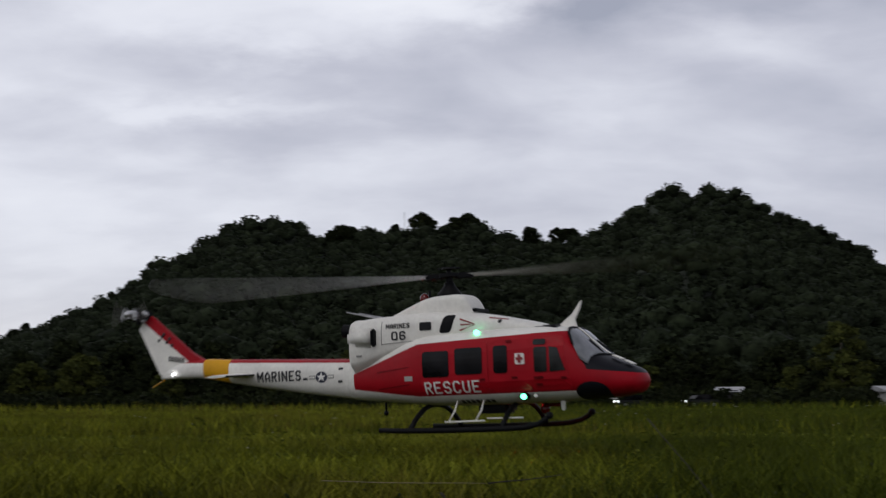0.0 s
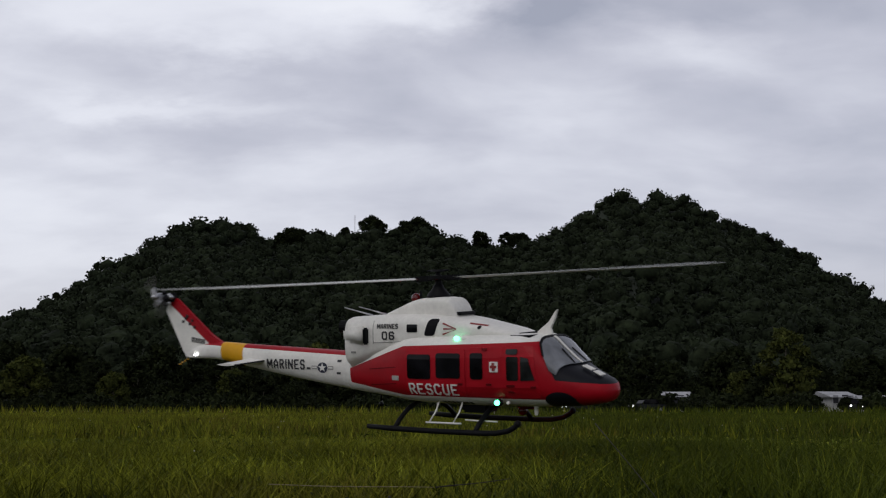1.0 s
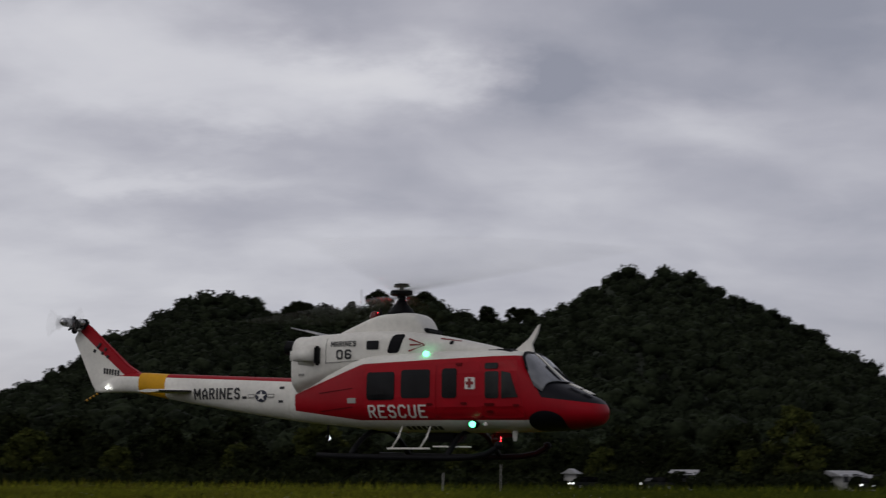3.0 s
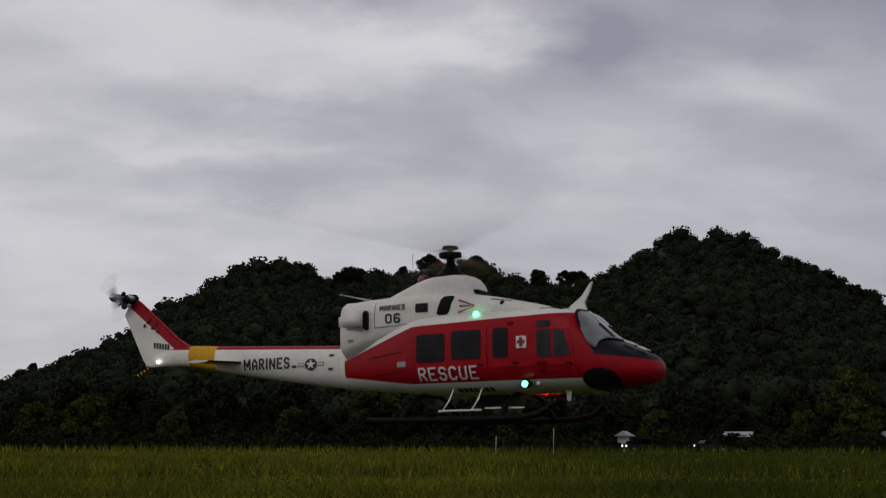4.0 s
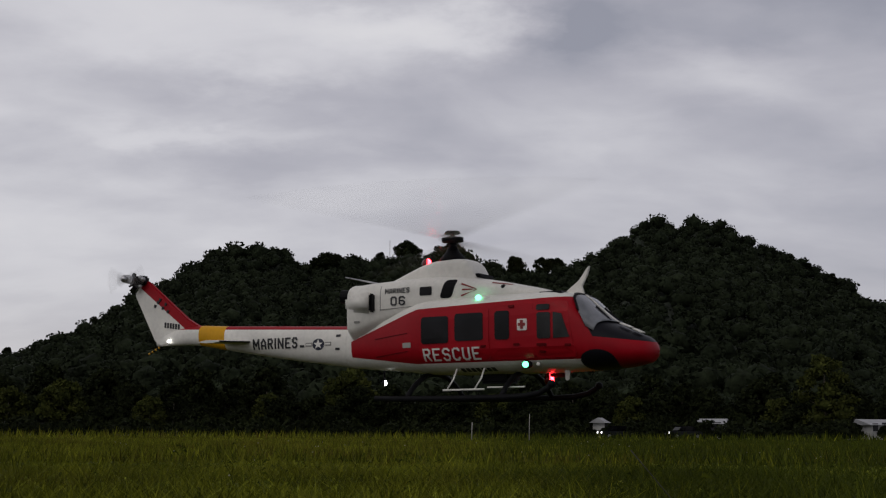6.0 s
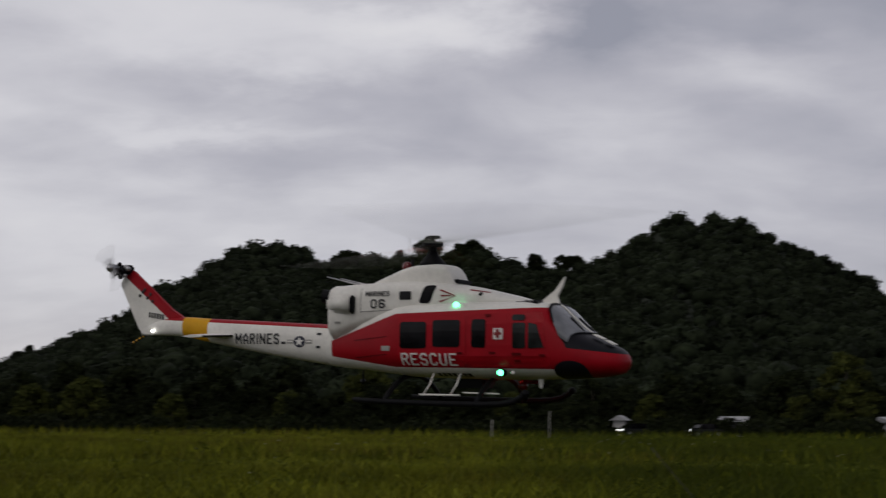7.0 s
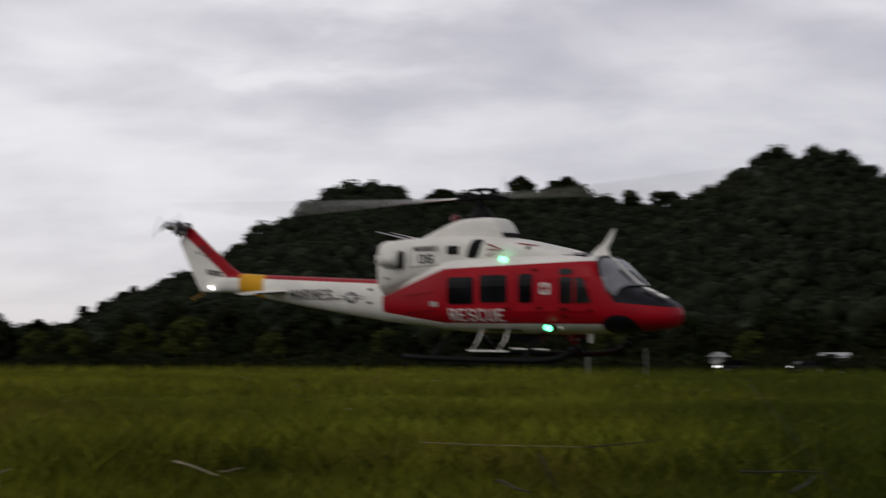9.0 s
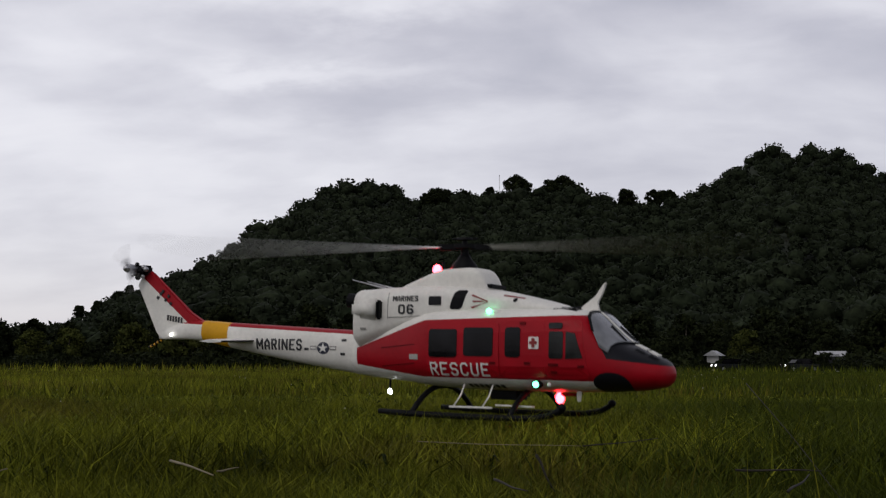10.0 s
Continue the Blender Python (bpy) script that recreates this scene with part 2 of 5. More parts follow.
M_BLADE = material("rotor_blade_paint", (0.62, 0.62, 0.61), 0.35, vary=0.1, scale=12, spec=0.6)
M_TEXT_W = material("white_lettering", (0.72, 0.70, 0.66), 0.5, vary=0.08, scale=40)
M_TEXT_K = material("black_lettering", (0.012, 0.012, 0.014), 0.5, vary=0.1, scale=40)
M_TEXT_R = material("red_marking", (0.22, 0.012, 0.012), 0.5, vary=0.1, scale=40)
M_NAVY = material("navy_marking", (0.010, 0.012, 0.03), 0.5, vary=0.1, scale=40)
M_YELLOW = material("yellow_paint", YELLOW, 0.5, vary=0.1, scale=40)
M_HEADLAMP = material("headlamp_glow", (0.8, 0.8, 0.8), 0.3, glow=((0.95, 0.97, 1.0), 3))
M_TAILBLADE = material("tail_blade_grey", (0.22, 0.21, 0.20), 0.5, vary=0.1, scale=12)
M_GREEN_L = material("green_lamp_glow", (0.05, 0.4, 0.2), 0.3, glow=((0.10, 1.0, 0.40), 6))
M_WHITE_L = material("white_lamp_glow", (0.8, 0.8, 0.8), 0.3, glow=((0.95, 0.98, 1.0), 12))
M_RED_L = material("red_beacon_glow", (0.4, 0.02, 0.02), 0.3, glow=((1.0, 0.020, 0.030), 40))
M_RED_D = material("red_beacon_glass", (0.10, 0.004, 0.004), 0.15)
M_SOIL = material("field_soil", (0.036, 0.042, 0.007), 0.95, vary=0.4, scale=3.0, bump=0.6, bump_scale=30)
M_HILL = material("hill_undergrowth", (0.012, 0.018, 0.008), 0.95, vary=0.4, scale=0.2)
M_WOODS = material("hill_leaves", (0.0130, 0.0178, 0.0094), 0.9, island=(0.0178, 0.0234, 0.0120), vary=0.45, scale=0.75, spec=0.06)
M_LEAF = material("tree_leaves", (0.008, 0.012, 0.004), 0.85, island=(0.018, 0.0225, 0.007), vary=0.35, scale=0.3, spec=0.08)
M_LEAF_Y = material("young_tree_leaves", (0.028, 0.036, 0.008), 0.85, island=(0.058, 0.064, 0.014), vary=0.35, scale=0.35, spec=0.08)
M_BARK = material("tree_bark", (0.09, 0.075, 0.055), 0.9, vary=0.3, scale=6, bump=0.5, bump_scale=20)
M_GRASS = material("grass_blades", (0.034, 0.046, 0.004), 0.7, island=(0.200, 0.208, 0.016), vary=0.5, scale=1.6, spec=0.05, patches=((0.085, 0.050, 0.014), 0.55))
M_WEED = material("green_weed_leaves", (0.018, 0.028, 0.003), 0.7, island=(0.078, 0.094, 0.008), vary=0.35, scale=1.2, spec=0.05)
# pale sprout colour also stands in for lit tips of the near grass
M_SPROUT = material("sprouts_and_lit_tips", (0.090, 0.125, 0.012), 0.7, island=(0.28, 0.30, 0.03), vary=0.35, scale=2.0, spec=0.1)
M_STRAW = material("dry_straw", (0.17, 0.14, 0.08), 0.8, vary=0.25, scale=30)
M_TWIG = material("dark_weed_stem", (0.018, 0.014, 0.009), 0.9, vary=0.25, scale=30)
M_PETAL = material("pale_flower_heads", (0.26, 0.25, 0.18), 0.7, island=(0.42, 0.40, 0.32))
M_WALL = material("whitewashed_wall", (0.42, 0.415, 0.40), 0.85, vary=0.15, scale=1.5)
M_ROOF = material("sheet_metal_roof", (0.36, 0.36, 0.37), 0.6, metal=0.1, vary=0.2, scale=1.0)
M_DARK = material("shaded_opening", (0.02, 0.02, 0.022), 0.4)
M_CAR = material("dark_car_paint", (0.010, 0.011, 0.012), 0.5, vary=0.1, scale=3, spec=0.2)
M_POST = material("pale_concrete_post", (0.30, 0.29, 0.27), 0.85, vary=0.2, scale=4)


# ---- building helpers ----
def mesh_of(name, verts, faces, smooth=False):
    me = bpy.data.meshes.new(name)
    me.from_pydata([tuple(map(float, v)) for v in verts], [], [tuple(map(int, q)) for q in faces])
    if smooth:
        me.polygons.foreach_set("use_smooth", [True] * len(me.polygons))
    me.update()
    return me


def part(name, me, mat, parent=None, label=""):
    """Links a mesh, or a bmesh, as one object under a thing or a part."""
    if isinstance(me, bmesh.types.BMesh):
        bm, me = me, bpy.data.meshes.new(name)
        bm.to_mesh(me)
        bm.free()
    ob = new(name, me)
    me.materials.clear()
    for q in (mat if isinstance(mat, (list, tuple)) else [mat]):
        me.materials.append(q)
    ob.parent = parent
    if label:
        tagged(ob, label)
    return ob


def thing(name, label, category, group="", kind=""):
    return tagged(new(name), label, category, group, kind)


def big_mesh(name, V, F):
    """A large mesh from number arrays; F holds triangles or quads of one kind."""
    me = bpy.data.meshes.new(name)
    V, F = np.asarray(V, np.float32), np.asarray(F, np.int32)
    k = F.shape[1]
    me.vertices.add(len(V))
    me.vertices.foreach_set("co", V.ravel())
    me.loops.add(F.size)
    me.loops.foreach_set("vertex_index", F.ravel())
    me.polygons.add(len(F))
    me.polygons.foreach_set("loop_start", np.arange(0, F.size, k, dtype=np.int32))
    me.polygons.foreach_set("loop_total", np.full(len(F), k, np.int32))
    me.update()
    me.validate()
    return me


def box(bm, x0, x1, y0, y1, z0, z1, bevel=0.0):
    r = bmesh.ops.create_cube(bm, size=1)
    for v in r["verts"]:
        v.co = Vector(((x0 + x1) / 2 + v.co.x * (x1 - x0), (y0 + y1) / 2 + v.co.y * (y1 - y0), (z0 + z1) / 2 + v.co.z * (z1 - z0)))
    if bevel:
        es = list({e for v in r["verts"] for e in v.link_edges})
        bmesh.ops.bevel(bm, geom=es, offset=bevel, segments=2, affect="EDGES")
    return bm


def tube(points, radii, sides=8, cap=True):
    """A bent round bar through points."""
    P = [Vector(p) for p in points]
    if isinstance(radii, (int, float)):
        radii = [radii] * len(P)
    V, F = [], []
    ref = Vector((0.13, 0.31, 0.94)).normalized()
    for i, p in enumerate(P):
        d = (P[min(i + 1, len(P) - 1)] - P[max(i - 1, 0)]).normalized()
        a = d.cross(ref)
        if a.length < 0.1:
            a = d.cross(Vector((1, 0, 0)))
        a.normalize()
        b = d.cross(a)
        for k in range(sides):
            t = 2 * math.pi * k / sides
            V.append(p + radii[i] * (math.cos(t) * a + math.sin(t) * b))
    for i in range(len(P) - 1):
        for k in range(sides):
            k2 = (k + 1) % sides
            F.append((i * sides + k, i * sides + k2, (i + 1) * sides + k2, (i + 1) * sides + k))
    if cap:
        F.append(tuple(range(sides))[::-1])
        F.append(tuple((len(P) - 1) * sides + k for k in range(sides)))
    return V, F


def bar(name, points, radii, mat, parent, label="", sides=8):
    return part(name, mesh_of(name, *tube(points, radii, sides), smooth=True), mat, parent, label)


def smooth_curve(knots, x):
    """Soft interpolation through (x, value) knots."""
    k = np.array(knots, float)
    xs, ys = k[:, 0], k[:, 1]
    m = np.gradient(ys, xs)
    x = np.clip(np.asarray(x, float), xs[0], xs[-1])
    i = np.clip(np.searchsorted(xs, x) - 1, 0, len(xs) - 2)
    h = xs[i + 1] - xs[i]
    t = (x - xs[i]) / h
    return ((2 * t**3 - 3 * t**2 + 1) * ys[i] + (t**3 - 2 * t**2 + t) * h * m[i]
            + (-2 * t**3 + 3 * t**2) * ys[i + 1] + (t**3 - t**2) * h * m[i + 1])


# ---- the field ----
rng = np.random.default_rng(7)


def make_ground():
    rings = [0.0] + [0.6 * 1.28**k for k in range(36)]
    V, F, S = [(0, 0, 0)], [], 72
    for r in rings[1:]:
        for k in range(S):
            a = 2 * math.pi * k / S
            x, y = r * math.cos(a), r * math.sin(a)
            z = 0.02 * noise.noise((x * 0.4, y * 0.4, 0)) + 0.01 * noise.noise((x * 1.7, y * 1.7, 3)) if r < 60 else 0.0
            V.append((x, y, z))
    for k in range(S):
        F.append((0, 1 + k, 1 + (k + 1) % S))
    for i in range(len(rings) - 2):
        for k in range(S):
            a, b = 1 + i * S, 1 + (i + 1) * S
            F.append((a + k, b + k, b + (k + 1) % S, a + (k + 1) % S))
    g = part("ground", mesh_of("ground", V, F, True), M_SOIL)
    tagged(g, "flat green field of wild grass and weeds over dark soil", "ground", kind="structure")


make_ground()


def soft_patches(x, y, scale, seed):
    """Patchy variation over the plan, 0 to 1."""
    return np.array([0.5 + 0.5 * noise.noise((a * scale, b * scale, seed)) for a, b in zip(x, y)])


def grass_zone(r0, r1, count, height, width, bend, tris, half_angle=36, even=False):
    """Blades over a stretch of the field before the lens."""
    a = np.radians(rng.uniform(-half_angle, half_angle, count))
    r = np.sqrt(rng.uniform(r0 * r0, r1 * r1, count))
    x, y = r * np.sin(a), r * np.cos(a)
    patch = soft_patches(x, y, 2.6, 2.0) * 0.5 + soft_patches(x, y, 0.7, 9.0) * 0.45 + soft_patches(x, y, 9.0, 5.0) * 0.7 - 0.15
    # share of dark green weeds rises to the right, darkening that side
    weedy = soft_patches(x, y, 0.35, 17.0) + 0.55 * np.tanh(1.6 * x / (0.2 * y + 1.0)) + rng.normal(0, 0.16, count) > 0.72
    h = height * (0.35 + 0.75 * patch) * rng.uniform(0.55, 1.3, count)
    if even:
        h = height * rng.uniform(0.7, 1.25, count)
    w = width * rng.uniform(0.6, 1.4, count)
    turn = rng.uniform(0, 2 * np.pi, count)
    lean = rng.uniform(0.1, 1.0, count) * bend * h
    ldir = rng.uniform(0, 2 * np.pi, count)
    dx, dy = np.cos(turn) * w / 2, np.sin(turn) * w / 2
    lx, ly = np.cos(ldir) * lean, np.sin(ldir) * lean
    z = np.zeros(count)
    if tris == 1:
        V = np.stack([np.stack([x - dx, y - dy, z], 1), np.stack([x + dx, y + dy, z], 1), np.stack([x + lx, y + ly, h], 1)], 1).reshape(-1, 3)
        return split(V, np.arange(count * 3).reshape(-1, 1, 3), weedy, 3)
    m = 0.55
    V = np.stack([np.stack([x - dx, y - dy, z], 1), np.stack([x + dx, y + dy, z], 1),
                  np.stack([x - dx * 0.8 + lx * 0.3, y - dy * 0.8 + ly * 0.3, h * m], 1), np.stack([x + dx * 0.8 + lx * 0.3, y + dy * 0.8 + ly * 0.3, h * m], 1),
                  np.stack([x + lx, y + ly, h * 0.97], 1)], 1).reshape(-1, 3)
    b = np.arange(count)[:, None] * 5
    F = np.stack([b + [0, 1, 3], b + [0, 3, 2], b + [2, 3, 4]], 1)
    return split(V, F, weedy, 5)


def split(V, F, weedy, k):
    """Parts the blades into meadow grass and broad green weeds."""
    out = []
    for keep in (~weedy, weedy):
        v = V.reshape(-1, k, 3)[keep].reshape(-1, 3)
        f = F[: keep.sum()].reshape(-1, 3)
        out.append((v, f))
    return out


def join(pieces):
    V, F, n = [], [], 0
    for v, f in pieces:
        V.append(v), F.append(f + n)
        n += len(v)
    return np.concatenate(V), np.concatenate(F)


ZONES = [grass_zone(0.8, 4.6, 240000, 0.080, 0.0030, 1.2, 3), grass_zone(2.7, 9.0, 170000, 0.125, 0.0050, 1.2, 3), grass_zone(2.9, 6.5, 26000, 0.150, 0.0042, 1.2, 3, even=True),
         grass_zone(9, 32, 150000, 0.17, 0.022, 0.9, 1), grass_zone(32, 122, 120000, 0.12, 0.10, 0.6, 1, 34), grass_zone(70, 127, 6500, 0.62, 0.09, 0.6, 1, 34), grass_zone(0.25, 11, 90000, 0.085, 0.013, 0.9, 1, 180), grass_zone(11, 60, 60000, 0.13, 0.06, 0.9, 1, 180)]
tagged(part("grass", big_mesh("grass", *join([z[0] for z in ZONES])), M_GRASS), "dense ankle-high yellowish-green meadow grass", "grass", kind="stuff")
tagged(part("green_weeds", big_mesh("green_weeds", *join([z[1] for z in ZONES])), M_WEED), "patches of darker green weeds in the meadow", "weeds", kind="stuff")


def make_weeds():
    """Taller seed stalks and pale flower heads over the field."""
    count = 2600
    a = np.radians(rng.uniform(-34, 34, count))
    r = np.sqrt(rng.uniform(1.6**2, 22**2, count))
    x, y = r * np.sin(a), r * np.cos(a)
    h = rng.uniform(0.12, 0.21, count)
    w = 0.0012 + 0.0004 * r
    lx = rng.uniform(-0.4, 0.4, count) * h
    z = np.zeros(count)
    V = np.stack([np.stack([x - w, y, z], 1), np.stack([x + w, y, z], 1), np.stack([x + lx, y, h], 1)], 1).reshape(-1, 3)
    tagged(part("seed_stalks", big_mesh("seed_stalks", V, np.arange(count * 3).reshape(-1, 3)), M_GRASS), "thin upright seed stalks above the grass", "weeds", kind="stuff")
    keep = rng.uniform(0, 1, count) < 0.025
    cx, cy, cz = (x + lx)[keep], y[keep], h[keep]
    s = (0.0012 + 0.00035 * r[keep])
    O = np.array([(1, 0, 0), (-1, 0, 0), (0, 1, 0), (0, -1, 0), (0, 0, 1), (0, 0, -1)], float)
    T8 = np.array([(0, 2, 4), (2, 1, 4), (1, 3, 4), (3, 0, 4), (2, 0, 5), (1, 2, 5), (3, 1, 5), (0, 3, 5)])
    C = np.stack([cx, cy, cz], 1)
    V = (C[:, None, :] + O[None] * s[:, None, None]).reshape(-1, 3)
    F = (np.arange(len(C))[:, None, None] * 6 + T8[None]).reshape(-1, 3)
    tagged(part("flower_heads", big_mesh("flower_heads", V, F), M_PETAL), "tiny pale flower heads on the weeds", "flowers", kind="stuff")


make_weeds()


def make_rosettes(seed, mat, count, reach, name, label):
    """Broad-leaved weeds, low bunches of bent leaves."""
    g = np.random.default_rng(seed)
    leaves = 7
    a = np.radians(g.uniform(-34, 34, count))
    r = np.sqrt(g.uniform(2.7**2, reach**2, count))
    x, y = r * np.sin(a), r * np.cos(a)
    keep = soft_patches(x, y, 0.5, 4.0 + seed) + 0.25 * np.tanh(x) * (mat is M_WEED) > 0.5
    x, y, r = x[keep], y[keep], r[keep]
    n = len(x)
    size = g.uniform(0.012, 0.030, n)
    top = g.uniform(0.04, 0.11, n)
    th = g.uniform(0, 6.283, (n, leaves))
    sz = size[:, None] * g.uniform(0.6, 1.3, (n, leaves))
    up = top[:, None] * g.uniform(0.5, 1.1, (n, leaves))
    c, s = np.cos(th), np.sin(th)
    wid = sz * 0.28
    bx, by = x[:, None] + 0 * c, y[:, None] + 0 * c
    p0 = np.stack([bx, by, up * 0.5], -1)
    p1 = np.stack([bx + c * sz * 0.55 - s * wid, by + s * sz * 0.55 + c * wid, up], -1)
    p2 = np.stack([bx + c * sz, by + s * sz, up * 0.85], -1)
    p3 = np.stack([bx + c * sz * 0.55 + s * wid, by + s * sz * 0.55 - c * wid, up], -1)
    V = np.stack([p0, p1, p2, p3], 2).reshape(-1, 3)
    tagged(part(name, big_mesh(name, V, np.arange(len(V)).reshape(-1, 4)), mat), label, "weeds", kind="stuff")


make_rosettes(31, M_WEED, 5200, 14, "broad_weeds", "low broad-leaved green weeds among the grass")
make_rosettes(47, M_SPROUT, 15000, 9, "sprouts", "light green sprouts, also standing in for lit grass tips")


def make_wisps():
    """Thin dark weeds with a few narrow leaves, standing above the grass in loose stands."""
    g = np.random.default_rng(63)
    V, F = [], []
    for _ in range(420):
        a, r = math.radians(g.uniform(-30, 30)), math.sqrt(g.uniform(3.4**2, 9.0**2))
        x, y = r * math.sin(a), r * math.cos(a)
        if noise.noise((x * 0.9, y * 0.9, 6.0)) < 0.02:
            continue
        h, dx, dy, w = g.uniform(0.13, 0.24), g.uniform(-0.09, 0.09), g.uniform(-0.05, 0.05), 0.0011 + 0.00015 * r
        pts = [(x + dx * t * t, y + dy * t * t, h * t) for t in (0, 0.35, 0.7, 1.0)]
        n = len(V)
        for k, p in enumerate(pts):
            q = w * (1 - 0.22 * k)
            V += [(p[0] - q, p[1], p[2]), (p[0] + q, p[1], p[2])]
        F += [(n + 2 * k, n + 2 * k + 1, n + 2 * k + 3, n + 2 * k + 2) for k in range(3)]
        for _ in range(5):
            t, th, ln = g.uniform(0.35, 1.0), g.uniform(0, 6.28), g.uniform(0.012, 0.035)
            c, si = math.cos(th) * ln, math.sin(th) * ln
            p = (x + dx * t * t, y + dy * t * t, h * t)
            n = len(V)
            V += [p, (p[0] + c * 0.5, p[1] + si * 0.5, p[2] + ln * 0.55), (p[0] + c, p[1] + si, p[2] + ln * 0.3), (p[0] + c * 0.5, p[1] + si * 0.5, p[2] + ln * 0.25)]
            F.append((n, n + 1, n + 2, n + 3))
    tagged(part("tall_weeds", mesh_of("tall_weeds", V, F), M_WEED), "thin dark green weeds standing above the grass", "weeds", kind="stuff")


make_wisps()


def stalk(a, b, mat, label, r=0.003):
    """A dry stem between two points, slightly crooked, thinner towards its far end."""
    a, b, pts = Vector(a), Vector(b), []
    for k in range(9):
        t = k / 8
        p = a.lerp(b, t)
        pts.append(p + Vector((0.002 * math.sin(7 * t + a.x * 9), 0.002 * math.cos(5 * t + b.x * 7), 0.0012 * math.sin(6 * t + a.y * 7))))
    ob = part("fallen_stalk", mesh_of("fallen_stalk", *tube(pts, [r * (1 - 0.5 * k / 8) for k in range(9)], 6), smooth=True), mat)
    return tagged(ob, label, "stalk", "fallen stalks")


# ---- the woods ----
def ico(sub):
    bm = bmesh.new()
    bmesh.ops.create_icosphere(bm, subdivisions=sub, radius=1)
    V = np.array([v.co[:] for v in bm.verts])
    F = np.array([[v.index for v in f.verts] for f in bm.faces])
    bm.free()
    return V, F


ICO1, ICO2 = ico(1), ico(2)


def clump(radius, squash, leaves, leaf, seed, base=None, core=1.0, inner=0.74, outer=1.14, rough=0.0):
    """A leafy lobe: an uneven core with many small leaf sprays standing off it."""
    g = np.random.default_rng(seed)
    V0, F0 = base or ICO2
    bump = np.array([noise.noise((v[0] * 1.7 + seed * 3.1, v[1] * 1.7, v[2] * 1.7)) for v in V0])
    fine = np.array([noise.noise((v[0] * 4.5, v[1] * 4.5 + seed, v[2] * 4.5)) for v in V0])
    V = V0 * core * (0.84 + 0.30 * bump + 0.16 * fine)[:, None] * radius * np.array([1, 1, squash])
    V = V * (1 + rough * g.uniform(-1, 1, (len(V), 1)))
    d = g.normal(size=(leaves, 3))
    d[:, 2] = np.abs(d[:, 2]) * 1.1 - 0.35
    d /= np.linalg.norm(d, axis=1)[:, None]
    c = d * radius * g.uniform(inner, outer, leaves)[:, None] * np.array([1, 1, squash])
    u = g.normal(size=(leaves, 3))
    u /= np.linalg.norm(u, axis=1)[:, None]
    w = np.cross(u, g.normal(size=(leaves, 3)))
    w /= np.linalg.norm(w, axis=1)[:, None]
    s = leaf * g.uniform(0.5, 1.3, leaves)[:, None]
    Q = np.stack([c - u * s * 0.9, c + w * s * 0.5, c + u * s * 0.9, c - w * s * 0.5], 1).reshape(-1, 3)
    b = np.arange(leaves)[:, None] * 4 + len(V)
    return np.concatenate([V, Q]), np.concatenate([F0, b + [0, 1, 2], b + [0, 2, 3]])


RIDGE_FAR = 620.0
SKYLINE = [(-38, 0.2), (-30, 0.8), (-26, 1.2), (-23.4, 1.2), (-20.2, 1.5), (-18.3, 2.75), (-15.5, 3.85), (-13.9, 4.72), (-12.4, 5.9), (-9.9, 7.2), (-9.2, 7.8),
           (-7.8, 8.1), (-5.7, 8.0), (-4.6, 7.4), (-2.75, 7.65), (-1.1, 7.8), (0.9, 7.9), (2.2, 8.05), (3.15, 7.8), (4.8, 7.4), (7.6, 7.45),
           (8.2, 7.75), (9.6, 8.35), (10.5, 9.0), (11.2, 9.4), (13.0, 9.38), (14.9, 9.3), (15.8, 8.75), (16.9, 8.25), (18.3, 7.55), (19.65, 6.75), (21, 5.9), (24, 4.0), (28, 2.2), (33, 0.9), (40, 0.2)]


def hill_height(x, y):
    """Height of the wooded twin-topped hill over the plan."""
    ang = np.degrees(np.arctan2(x, y))
    ridge = RIDGE_FAR / np.cos(np.radians(ang)) * np.tan(np.radians(smooth_curve(SKYLINE, ang) + 0.01))
    t = np.clip((y - 250) / (RIDGE_FAR - 250), 0, 1)
    rise = t**1.25 * (1 - 0.06 * np.sin(3 * np.pi * t))
    back = np.clip(1 - (y - RIDGE_FAR) / 420, 0, 1)
    return np.where(y < RIDGE_FAR, ridge * rise, ridge * back * back * (3 - 2 * back))


